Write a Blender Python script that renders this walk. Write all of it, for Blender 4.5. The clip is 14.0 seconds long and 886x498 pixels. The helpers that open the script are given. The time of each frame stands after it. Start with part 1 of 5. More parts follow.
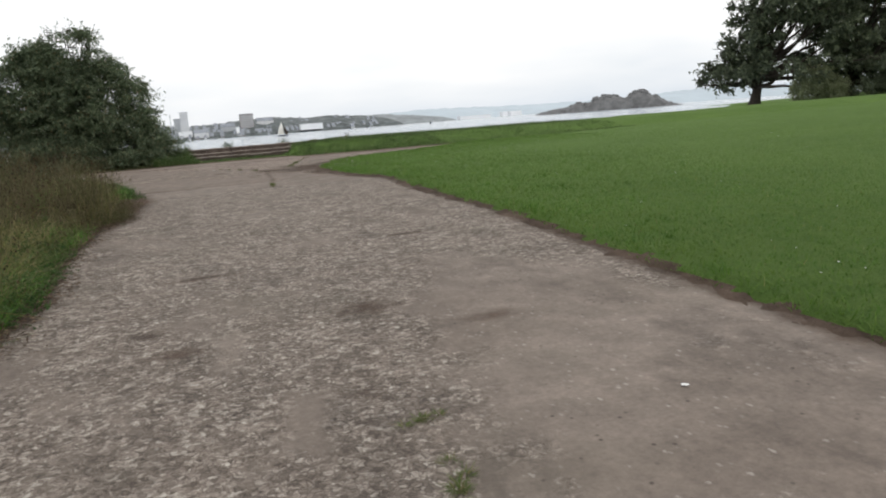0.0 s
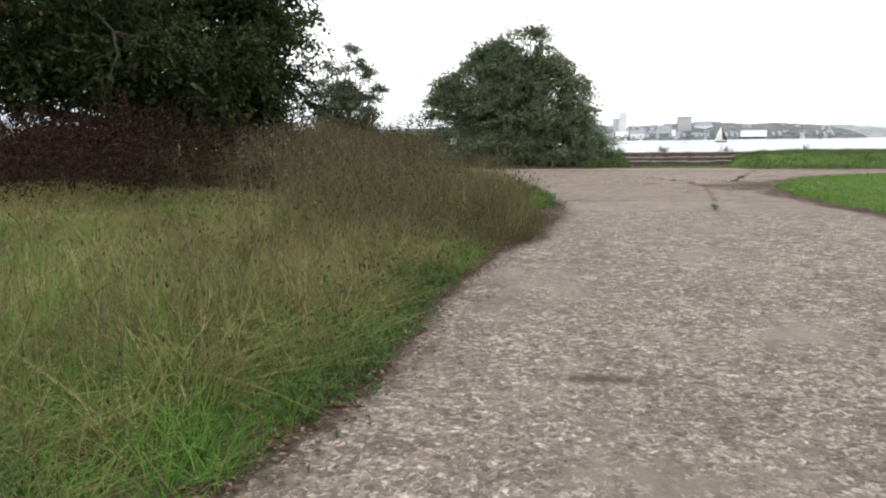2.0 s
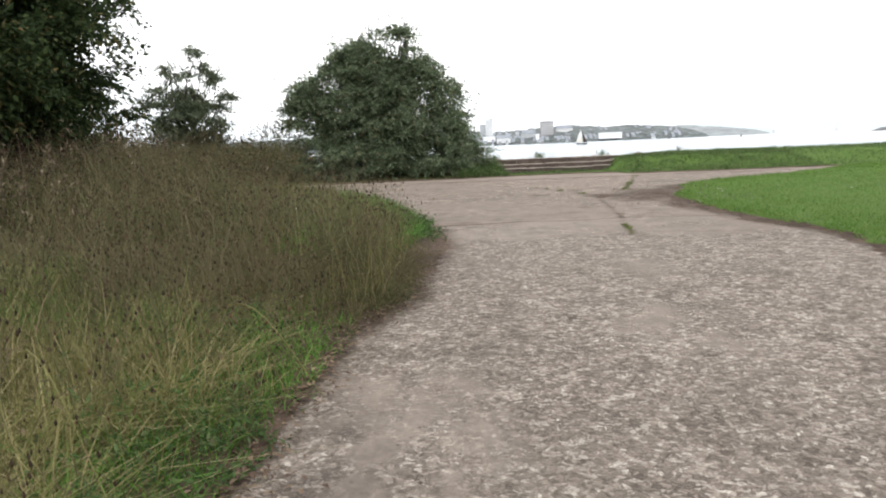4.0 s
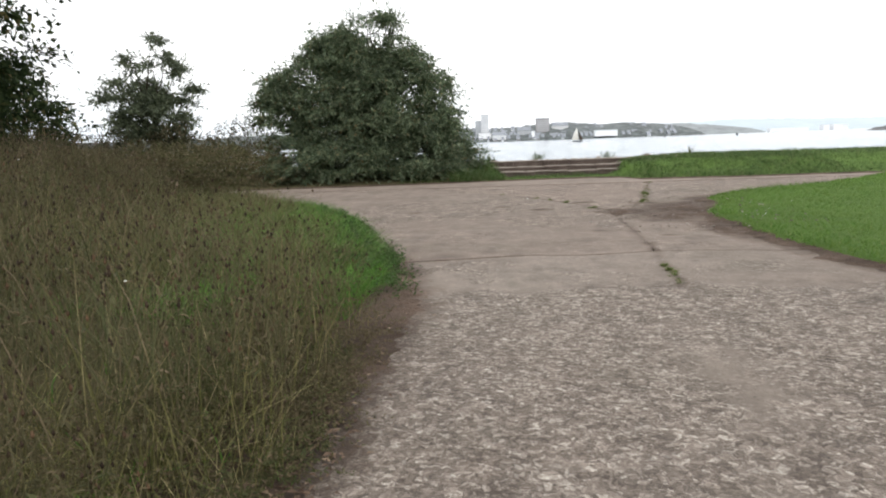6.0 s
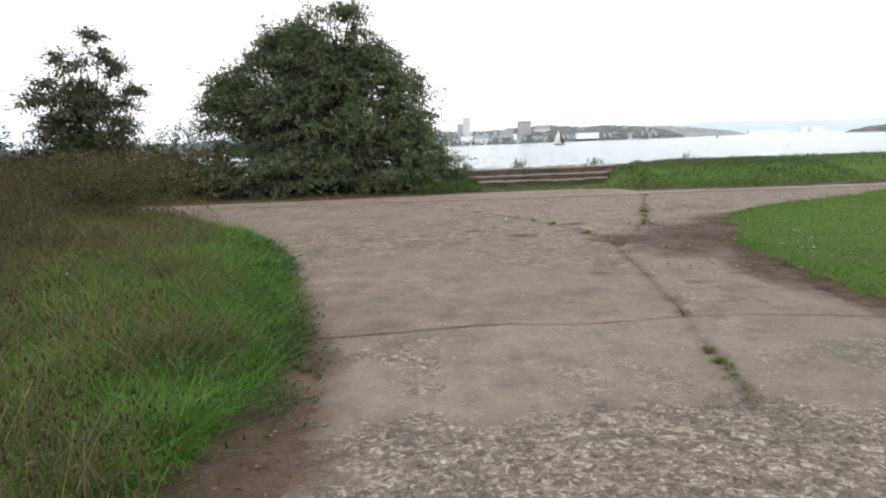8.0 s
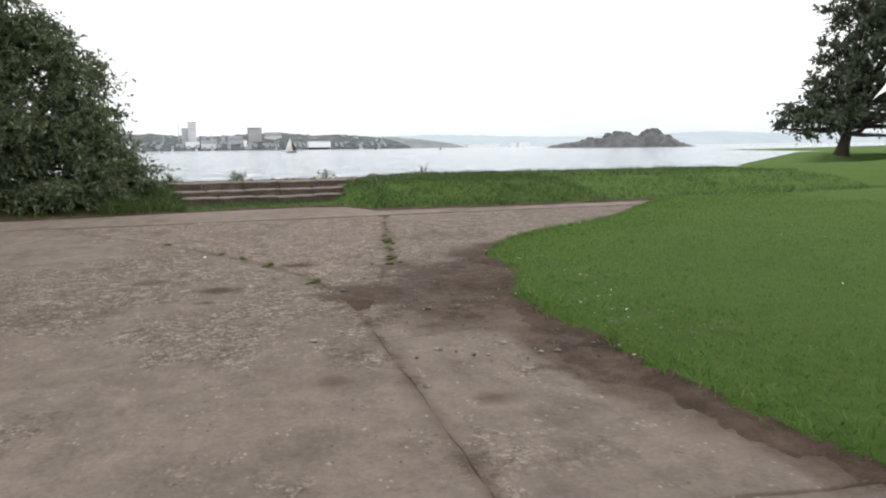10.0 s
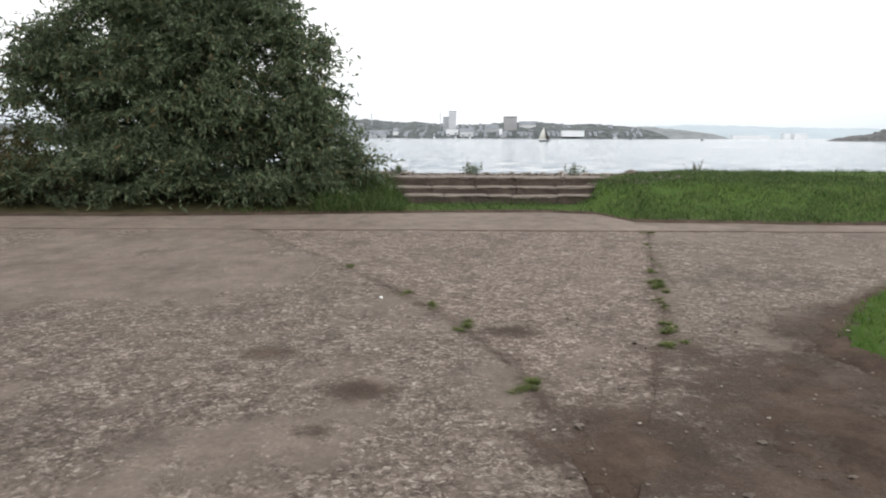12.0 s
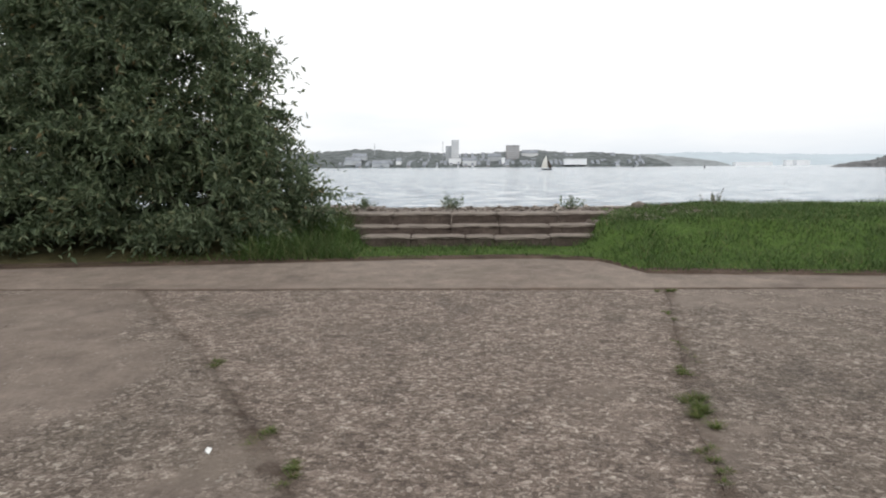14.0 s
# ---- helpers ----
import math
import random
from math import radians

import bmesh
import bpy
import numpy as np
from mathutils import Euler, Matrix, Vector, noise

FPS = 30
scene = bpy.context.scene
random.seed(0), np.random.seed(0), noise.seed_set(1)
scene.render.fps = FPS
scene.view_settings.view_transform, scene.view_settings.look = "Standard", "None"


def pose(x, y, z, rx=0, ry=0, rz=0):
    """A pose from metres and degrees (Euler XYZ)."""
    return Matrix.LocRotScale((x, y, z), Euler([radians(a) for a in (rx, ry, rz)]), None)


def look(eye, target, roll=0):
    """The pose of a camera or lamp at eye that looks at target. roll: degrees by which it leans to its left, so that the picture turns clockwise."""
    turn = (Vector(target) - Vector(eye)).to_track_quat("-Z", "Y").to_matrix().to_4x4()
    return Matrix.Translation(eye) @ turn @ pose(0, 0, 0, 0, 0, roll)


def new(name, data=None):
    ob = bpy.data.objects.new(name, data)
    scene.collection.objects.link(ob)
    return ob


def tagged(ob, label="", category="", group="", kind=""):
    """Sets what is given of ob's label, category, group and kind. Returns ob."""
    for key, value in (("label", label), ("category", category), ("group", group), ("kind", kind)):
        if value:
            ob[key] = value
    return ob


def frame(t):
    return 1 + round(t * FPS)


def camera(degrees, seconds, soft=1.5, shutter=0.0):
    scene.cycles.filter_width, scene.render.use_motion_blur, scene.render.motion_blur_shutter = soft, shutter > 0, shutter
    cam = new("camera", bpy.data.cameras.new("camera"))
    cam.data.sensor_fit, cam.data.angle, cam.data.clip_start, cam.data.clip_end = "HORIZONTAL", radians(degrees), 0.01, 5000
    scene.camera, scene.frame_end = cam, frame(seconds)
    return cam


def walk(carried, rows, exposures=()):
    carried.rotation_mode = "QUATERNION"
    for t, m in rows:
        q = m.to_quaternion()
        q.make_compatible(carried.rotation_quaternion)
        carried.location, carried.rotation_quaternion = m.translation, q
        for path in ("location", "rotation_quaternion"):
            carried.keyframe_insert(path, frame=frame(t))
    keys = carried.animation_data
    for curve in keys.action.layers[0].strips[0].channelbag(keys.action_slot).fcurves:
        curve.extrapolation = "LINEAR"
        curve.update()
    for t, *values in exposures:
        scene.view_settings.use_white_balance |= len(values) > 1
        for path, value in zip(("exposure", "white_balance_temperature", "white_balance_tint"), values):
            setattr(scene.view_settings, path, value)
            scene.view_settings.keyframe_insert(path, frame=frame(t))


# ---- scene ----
cam = camera(63.2, 14.0, soft=2.0)
PATH = [
    (0, (0.525, 1.649, 1.103), (1.158, 3.513, 0.751), -4.3),
    (0.5, (0.67, 2.274, 1.105), (1.157, 4.172, 0.706), -2.0),
    (1, (0.685, 2.94, 1.148), (0.745, 4.9, 0.757), -2.7),
    (1.5, (0.651, 3.629, 1.168), (0.44, 5.584, 0.802), -0.7),
    (2, (0.572, 4.378, 1.188), (0.098, 6.298, 0.891), -0.7),
    (2.5, (0.458, 5.027, 1.231), (0.202, 6.975, 0.855), -2.4),
    (3, (0.355, 5.794, 1.274), (0.179, 7.762, 0.96), -2.4),
    (3.2, (0.278, 6.102, 1.232), (0.141, 8.079, 0.958), -2.2),
    (5.3, (0.241, 9.199, 1.355), (0.099, 11.171, 1.052), -2.7),
    (5.5, (0.25, 9.474, 1.374), (0.075, 11.444, 1.075), -1.5),
    (6, (0.311, 10.221, 1.378), (0.189, 12.195, 1.084), -2.0),
    (6.5, (0.334, 10.868, 1.403), (0.067, 12.831, 1.129), -2.6),
    (7, (0.455, 11.587, 1.412), (0.297, 13.564, 1.155), -2.9),
    (7.5, (0.5, 12.297, 1.453), (0.364, 14.274, 1.185), -0.8),
    (8, (0.557, 12.992, 1.477), (0.482, 14.97, 1.19), -2.2),
    (8.5, (0.647, 13.718, 1.553), (0.652, 15.695, 1.253), -2.3),
    (9, (0.788, 14.565, 1.562), (1.199, 16.502, 1.281), -1.9),
    (9.2, (0.854, 14.874, 1.509), (1.508, 16.747, 1.257), -0.8),
    (11.3, (1.785, 19.072, 1.509), (2.224, 20.991, 1.157), -0.2),
    (11.5, (1.851, 19.4, 1.511), (2.153, 21.346, 1.162), -1.0),
    (12, (1.938, 20.194, 1.525), (1.914, 22.17, 1.216), 0.2),
    (12.5, (2.059, 20.914, 1.513), (2.114, 22.893, 1.225), -1.4),
    (13, (2.198, 21.71, 1.506), (2.129, 23.692, 1.245), 1.0),
    (13.5, (2.397, 22.477, 1.5), (2.392, 24.462, 1.258), -0.7),
    (14, (2.58, 23.219, 1.505), (2.545, 25.205, 1.275), -0.3),
]
EXPOSURES = [(0.0, -0.05), (0.5, 0.10), (1.0, 0.30), (1.5, 0.48), (2.0, 0.62), (2.5, 0.78), (3.0, 0.88), (5.5, 0.47), (6.5, 0.50), (7.5, 0.46), (8.5, 0.29), (9.0, 0.18), (11.5, 0.18), (12.5, 0.20), (14.0, 0.02)]
walk(cam, [(t, look(eye, target, roll)) for t, eye, target, roll in PATH], EXPOSURES)

# ---------------------------------------------------------------- light
world = bpy.data.worlds.new("overcast_sky")
scene.world = world
world.use_nodes = True
wn, wl = world.node_tree.nodes, world.node_tree.links
wn.clear()
w_out = wn.new("ShaderNodeOutputWorld")
w_bg = wn.new("ShaderNodeBackground")
w_sky = wn.new("ShaderNodeTexSky")
w_sky.sky_type = "NISHITA"
w_sky.sun_disc = False
w_sky.sun_elevation, w_sky.sun_rotation = radians(48), radians(150)
w_sky.air_density, w_sky.dust_density = 1.0, 3.0
w_gain = wn.new("ShaderNodeVectorMath")
w_gain.operation = "SCALE"
w_gain.inputs["Scale"].default_value = 0.10
wl.new(w_sky.outputs[0], w_gain.inputs[0])
w_tc = wn.new("ShaderNodeTexCoord")
w_map = wn.new("ShaderNodeMapping")
w_map.inputs["Scale"].default_value = (1.0, 1.0, 4.0)
wl.new(w_tc.outputs["Generated"], w_map.inputs[0])
w_noise = wn.new("ShaderNodeTexNoise")
w_noise.inputs["Scale"].default_value, w_noise.inputs["Detail"].default_value = 1.6, 5
wl.new(w_map.outputs[0], w_noise.inputs["Vector"])
w_ramp = wn.new("ShaderNodeValToRGB")
w_ramp.color_ramp.elements[0].position, w_ramp.color_ramp.elements[0].color = 0.26, (0.70, 0.77, 0.85, 1)
w_ramp.color_ramp.elements[1].position, w_ramp.color_ramp.elements[1].color = 0.55, (1.03, 1.03, 1.03, 1)
w_sep = wn.new("ShaderNodeSeparateXYZ")
wl.new(w_tc.outputs["Generated"], w_sep.inputs[0])
w_low = wn.new("ShaderNodeMapRange")
w_low.inputs["From Min"].default_value, w_low.inputs["From Max"].default_value = 0.0, 0.16
w_low.inputs["To Min"].default_value, w_low.inputs["To Max"].default_value = -0.13, 0.06
wl.new(w_sep.outputs["Z"], w_low.inputs["Value"])
w_add = wn.new("ShaderNodeMath")
wl.new(w_noise.outputs[0], w_add.inputs[0])
wl.new(w_low.outputs[0], w_add.inputs[1])
wl.new(w_add.outputs[0], w_ramp.inputs[0])
w_mix = wn.new("ShaderNodeMix")
w_mix.data_type = "RGBA"
w_mix.inputs[0].default_value = 0.90
wl.new(w_gain.outputs[0], w_mix.inputs[6])
wl.new(w_ramp.outputs[0], w_mix.inputs[7])
wl.new(w_mix.outputs[2], w_bg.inputs["Color"])
w_bg.inputs["Strength"].default_value = 1.12
wl.new(w_bg.outputs[0], w_out.inputs["Surface"])

sun = new("sun", bpy.data.lights.new("sun", "SUN"))
sun.data.energy, sun.data.angle, sun.data.color = 0.7, radians(25), (1.0, 0.96, 0.90)
sun.matrix_world = look((0, 0, 60), (0 - 20, 0 + 35, 0))

# ---------------------------------------------------------------- materials


class Mat:
    """A small builder of node materials."""

    def __init__(self, name, rough=0.8, spec=0.3, metal=0.0):
        self.m = bpy.data.materials.new(name)
        self.m.use_nodes = True
        self.n, self.l = self.m.node_tree.nodes, self.m.node_tree.links
        self.b = self.n["Principled BSDF"]
        self.b.inputs["Roughness"].default_value = rough
        self.b.inputs["Specular IOR Level"].default_value = spec
        self.b.inputs["Metallic"].default_value = metal
        self.geo = self.n.new("ShaderNodeNewGeometry")
        self.pos = self.geo.outputs["Position"]

    def scaled(self, sx, sy, sz):
        mp = self.n.new("ShaderNodeMapping")
        mp.inputs["Scale"].default_value = (sx, sy, sz)
        self.l.new(self.pos, mp.inputs[0])
        return mp.outputs[0]

    def noise(self, scale, detail=4, rough=0.55, vec=None):
        t = self.n.new("ShaderNodeTexNoise")
        t.inputs["Scale"].default_value, t.inputs["Detail"].default_value = scale, detail
        t.inputs["Roughness"].default_value = rough
        self.l.new(vec or self.pos, t.inputs["Vector"])
        return t.outputs[0]

    def cells(self, scale, kind="F1", out="Distance", vec=None):
        t = self.n.new("ShaderNodeTexVoronoi")
        t.feature = kind
        t.inputs["Scale"].default_value = scale
        self.l.new(vec or self.pos, t.inputs["Vector"])
        return t.outputs[out]

    def ramp(self, fac, stops):
        r = self.n.new("ShaderNodeValToRGB")
        e = r.color_ramp.elements
        while len(e) < len(stops):
            e.new(0.5)
        for el, (p, c) in zip(e, stops):
            el.position = p
            el.color = (*c, 1) if isinstance(c, tuple) else (c, c, c, 1)
        self.l.new(fac, r.inputs[0])
        return r.outputs[0]

    def mix(self, fac, a, b, mode="MIX"):
        x = self.n.new("ShaderNodeMix")
        x.data_type, x.blend_type = "RGBA", mode
        for sock, v in ((x.inputs[0], fac), (x.inputs[6], a), (x.inputs[7], b)):
            if isinstance(v, (int, float)):
                sock.default_value = v
            elif isinstance(v, tuple):
                sock.default_value = (*v, 1)
            else:
                self.l.new(v, sock)
        return x.outputs[2]

    def math(self, op, a, b=0.0):
        x = self.n.new("ShaderNodeMath")
        x.operation = op
        for sock, v in ((x.inputs[0], a), (x.inputs[1], b)):
            if isinstance(v, (int, float)):
                sock.default_value = v
            else:
                self.l.new(v, sock)
        return x.outputs[0]

    def color(self, c):
        if isinstance(c, tuple):
            self.b.inputs["Base Color"].default_value = (*c, 1)
        else:
            self.l.new(c, self.b.inputs["Base Color"])
        return self

    def rough(self, r):
        self.l.new(r, self.b.inputs["Roughness"])
        return self

    def bump(self, height, strength=0.5, dist=0.02):
        b = self.n.new("ShaderNodeBump")
        b.inputs["Strength"].default_value, b.inputs["Distance"].default_value = strength, dist
        self.l.new(height, b.inputs["Height"])
        self.l.new(b.outputs[0], self.b.inputs["Normal"])
        return self

    def island(self):
        return self.geo.outputs["Random Per Island"]


SOIL_STOPS = [(0.3, (0.064, 0.045, 0.034)), (0.55, (0.100, 0.071, 0.054)), (0.8, (0.154, 0.115, 0.090))]


def concrete_material(name, worn, tone, tint=(1.0, 1.0, 1.0)):
    """Old cast concrete: a thin grey-brown skin, worn through to gritty aggregate, with trodden-in soil by the 'dirt' attribute."""
    k = Mat(name, 0.9, 0.22)
    big = k.noise(0.45, 5, 0.6)
    mid = k.noise(2.6, 6, 0.7)
    fine = k.noise(31, 5, 0.74)
    grit = k.noise(75, 4, 0.75)
    patch = k.noise(0.95, 5, 0.62, k.scaled(1.0, 0.55, 1.0))

    def hue(r, g, b):
        return (r * tone * tint[0], g * tone * tint[1], b * tone * tint[2])
    skin = k.ramp(big, [(0.3, hue(0.138, 0.110, 0.091)), (0.7, hue(0.186, 0.152, 0.128))])
    skin = k.mix(0.6, skin, k.ramp(mid, [(0.32, 0.34), (0.68, 0.64)]), "OVERLAY")
    skin = k.mix(0.45, skin, k.ramp(fine, [(0.30, 0.30), (0.70, 0.70)]), "OVERLAY")
    # aggregate where the skin has gone: stones of two sizes with dark crevices between them
    wear = k.n.new("ShaderNodeAttribute")
    wear.attribute_name = "wear"
    show = k.ramp(k.math("ADD", k.math("ADD", patch, wear.outputs["Fac"]), k.math("MULTIPLY", k.math("SUBTRACT", mid, 0.5), 0.55)), [(worn - 0.05, 0.0), (worn + 0.07, 1.0)])
    wobble = k.n.new("ShaderNodeTexNoise")
    wobble.inputs["Scale"].default_value, wobble.inputs["Detail"].default_value = 14, 3
    k.l.new(k.pos, wobble.inputs["Vector"])
    warp = k.n.new("ShaderNodeVectorMath")
    warp.operation = "MULTIPLY_ADD"
    k.l.new(wobble.outputs["Color"], warp.inputs[0])
    warp.inputs[1].default_value = (0.09, 0.09, 0.0)
    k.l.new(k.pos, warp.inputs[2])
    stone_tone = k.n.new("ShaderNodeSeparateColor")
    k.l.new(k.cells(34, "F1", "Color", warp.outputs[0]), stone_tone.inputs[0])
    pebble_tone = k.n.new("ShaderNodeSeparateColor")
    k.l.new(k.cells(70, "F1", "Color", warp.outputs[0]), pebble_tone.inputs[0])
    crevice = k.ramp(k.cells(34, "DISTANCE_TO_EDGE", "Distance", warp.outputs[0]), [(0.02, 1.0), (0.13, 0.0)])
    lumps = k.math("ADD", k.math("ADD", k.math("MULTIPLY", stone_tone.outputs[0], 0.34), k.math("MULTIPLY", pebble_tone.outputs[1], 0.22)), k.math("MULTIPLY", k.math("ADD", fine, grit), 0.22))
    agg = k.ramp(lumps, [(0.27, hue(0.098, 0.079, 0.066)), (0.425, hue(0.170, 0.139, 0.117)), (0.585, hue(0.254, 0.212, 0.180)), (0.755, hue(0.46, 0.41, 0.36))])
    crack_on = k.ramp(k.noise(4.5, 4, 0.65), [(0.44, 0.10), (0.62, 0.75)])
    agg = k.mix(k.math("MULTIPLY", crevice, crack_on), agg, hue(0.070, 0.055, 0.046))
    # flaking scales of old surface between the stones
    flake = k.n.new("ShaderNodeSeparateColor")
    k.l.new(k.cells(13, "F1", "Color", warp.outputs[0]), flake.inputs[0])
    scale_tone = k.ramp(k.math("ADD", flake.outputs[0], k.math("MULTIPLY", k.math("SUBTRACT", fine, 0.5), 1.6)), [(0.0, (0.36, 0.34, 0.32)), (0.45, (0.49, 0.48, 0.47)), (0.75, (0.55, 0.54, 0.53)), (1.0, (0.72, 0.71, 0.70))])
    agg = k.mix(0.6, agg, scale_tone, "OVERLAY")
    base = k.mix(k.math("MULTIPLY", show, 0.92), skin, agg)
    base = k.mix(0.45, base, k.ramp(k.noise(3.4, 6, 0.74, k.scaled(1.0, 0.7, 1.0)), [(0.34, 0.32), (0.50, 0.51), (0.66, 0.68)]), "OVERLAY")
    # pale chips and dark pits here and there
    chips = k.ramp(k.math("ADD", k.cells(21, "F1", "Distance", k.scaled(1.0, 0.6, 1.0)), k.math("MULTIPLY", k.math("SUBTRACT", fine, 0.5), 1.1)), [(0.10, 1.0), (0.24, 0.0)])
    lit = k.ramp(k.noise(6, 3), [(0.48, 0.0), (0.62, 0.75)])
    base = k.mix(k.math("MULTIPLY", chips, lit), base, (0.37, 0.335, 0.295))
    pits = k.ramp(k.cells(11, "F1", "Distance"), [(0.05, 1.0), (0.15, 0.0)])
    pit_on = k.ramp(k.noise(2.1, 4), [(0.46, 0.0), (0.56, 0.85)])
    base = k.mix(k.math("MULTIPLY", pits, pit_on), base, (0.050, 0.041, 0.034))
    # faint greenish and rusty bloom
    base = k.mix(k.ramp(k.noise(0.8, 4), [(0.52, 0.0), (0.75, 0.28)]), base, (0.115, 0.105, 0.078))
    # dark damp stains
    stain = k.ramp(k.noise(1.1, 6, 0.74, k.scaled(1.0, 0.6, 1.0)), [(0.54, 0.0), (0.66, 0.5)])
    base = k.mix(stain, base, (0.086, 0.071, 0.061))
    # trodden-in soil
    at = k.n.new("ShaderNodeAttribute")
    at.attribute_name = "dirt"
    wob = k.math("ADD", k.math("MULTIPLY", k.math("SUBTRACT", mid, 0.5), 2.0), k.math("MULTIPLY", k.math("SUBTRACT", fine, 0.5), 0.9))
    dirt = k.ramp(k.math("ADD", at.outputs["Fac"], wob), [(0.28, 0.0), (0.80, 0.92)])
    soil = k.ramp(k.noise(2.5, 6, 0.65), SOIL_STOPS)
    soil = k.mix(0.55, soil, k.ramp(k.math("ADD", k.math("MULTIPLY", fine, 0.5), k.math("MULTIPLY", grit, 0.5)), [(0.38, 0.26), (0.62, 0.76)]), "OVERLAY")
    soil = k.mix(0.75, soil, k.ramp(k.noise(1.3, 6, 0.72), [(0.36, 0.22), (0.62, 0.60)]), "OVERLAY")
    base = k.mix(dirt, base, soil)
    k.color(base)
    h = k.math("ADD", k.math("MULTIPLY", k.math("ADD", fine, k.math("MULTIPLY", grit, 0.5)), k.math("ADD", k.math("MULTIPLY", show, 0.8), 0.25)), k.math("SUBTRACT", k.math("MULTIPLY", mid, 0.7), k.math("MULTIPLY", k.math("MULTIPLY", crevice, show), 0.25)))
    return k.bump(h, 1.0, 0.020).m


M_CONC_ROUGH = concrete_material("worn_concrete_with_exposed_aggregate", 0.42, 1.24, (0.975, 1.0, 1.01))
M_CONC_FORK = concrete_material("worn_brownish_concrete", 0.38, 1.2, (1.02, 1.0, 1.0))
M_CONC = concrete_material("weathered_concrete", 0.47, 1.15)
M_CONC_FAR = concrete_material("smooth_weathered_concrete", 0.80, 1.30)


def soil_material():
    k = Mat("trodden_brown_soil", 0.95, 0.15)
    c = k.ramp(k.noise(2.5, 6, 0.65), SOIL_STOPS)
    c = k.mix(0.5, c, k.ramp(k.noise(45, 3, 0.7), [(0.3, 0.3), (0.7, 0.68)]), "OVERLAY")
    c = k.mix(0.75, c, k.ramp(k.noise(1.3, 6, 0.72), [(0.36, 0.22), (0.62, 0.60)]), "OVERLAY")
    return k.color(c).bump(k.noise(30, 5, 0.7), 0.9, 0.025).m


M_SOIL = soil_material()


def turf_material():
    k = Mat("mown_grass_turf", 0.9, 0.15)
    c = k.ramp(k.noise(0.35, 5, 0.6), [(0.3, (0.070, 0.132, 0.022)), (0.7, (0.108, 0.184, 0.036))])
    c = k.mix(0.45, c, k.ramp(k.noise(5, 5, 0.7), [(0.3, (0.056, 0.116, 0.020)), (0.75, (0.140, 0.206, 0.052))]))
    c = k.mix(0.6, c, k.ramp(k.noise(60, 3, 0.75, k.scaled(1, 1, 0.3)), [(0.25, 0.22), (0.75, 0.72)]), "OVERLAY")
    return k.color(c).bump(k.noise(70, 4, 0.8), 1.0, 0.03).m


M_TURF = turf_material()


def ground_material():
    """Bare earth and old thatch under the growth."""
    k = Mat("earth_and_thatch", 0.95, 0.1)
    c = k.ramp(k.noise(3, 6, 0.7), [(0.3, (0.045, 0.045, 0.022)), (0.7, (0.11, 0.095, 0.048))])
    return k.color(c).bump(k.noise(25, 4, 0.8), 1.0, 0.03).m


M_GROUND = ground_material()


def blade_material(name, stops, rough=0.6, thin=0.25, patch=None, spec=0.12, dry=None):
    """Leaves and blades: hue by island, with a slow change from place to place."""
    k = Mat(name, rough, spec)
    c = k.ramp(k.island(), stops)
    c = k.mix(0.55, c, k.ramp(k.noise(patch or 0.8, 3), [(0.3, 0.30), (0.7, 0.66)]), "OVERLAY")
    if dry:
        c = k.mix(k.ramp(k.noise(1.5, 4, 0.6), [(0.45, 0.0), (0.62, 0.7)]), c, dry)
    k.color(c)
    tr = k.n.new("ShaderNodeBsdfTranslucent")
    k.l.new(c, tr.inputs["Color"])
    add = k.n.new("ShaderNodeMixShader")
    add.inputs[0].default_value = thin
    k.l.new(k.b.outputs[0], add.inputs[1])
    k.l.new(tr.outputs[0], add.inputs[2])
    k.l.new(add.outputs[0], k.n["Material Output"].inputs["Surface"])
    return k.m


M_LAWN = blade_material("green_lawn_blades", [(0, (0.060, 0.143, 0.021)), (0.6, (0.098, 0.198, 0.032)), (0.93, (0.155, 0.245, 0.058)), (1, (0.28, 0.27, 0.12))], thin=0.42, patch=0.5, dry=(0.130, 0.205, 0.045))
M_BANK = blade_material("rough_bank_grass", [(0, (0.048, 0.090, 0.028)), (0.6, (0.085, 0.140, 0.044)), (0.9, (0.135, 0.175, 0.068)), (1, (0.25, 0.23, 0.12))], thin=0.35, patch=1.6, dry=(0.066, 0.105, 0.036))
M_LUSH = blade_material("bright_green_grass", [(0, (0.055, 0.150, 0.020)), (0.6, (0.098, 0.225, 0.036)), (1, (0.18, 0.30, 0.07))], thin=0.3)
M_TALL = blade_material("tall_dry_grass", [(0, (0.085, 0.105, 0.034)), (0.3, (0.165, 0.165, 0.058)), (0.65, (0.27, 0.228, 0.105)), (1, (0.50, 0.42, 0.24))], thin=0.35, dry=(0.20, 0.205, 0.072))
M_STEM = blade_material("weed_stems_and_leaves", [(0, (0.058, 0.070, 0.030)), (0.5, (0.100, 0.108, 0.046)), (0.82, (0.148, 0.124, 0.068)), (1, (0.22, 0.165, 0.11))], thin=0.34, dry=(0.142, 0.112, 0.068))
M_HEDGE = blade_material("dark_bramble_leaves", [(0, (0.034, 0.040, 0.020)), (0.55, (0.062, 0.066, 0.034)), (0.85, (0.105, 0.086, 0.052)), (1, (0.19, 0.15, 0.095))], thin=0.2)
M_VERGE = blade_material("dark_green_verge_leaves", [(0, (0.040, 0.078, 0.026)), (0.6, (0.066, 0.120, 0.036)), (1, (0.12, 0.17, 0.07))], thin=0.25)
M_TUFT = blade_material("dull_green_tuft_blades", [(0, (0.085, 0.125, 0.036)), (0.55, (0.130, 0.170, 0.052)), (0.8, (0.17, 0.165, 0.075)), (1, (0.26, 0.21, 0.12))], thin=0.3, patch=4)
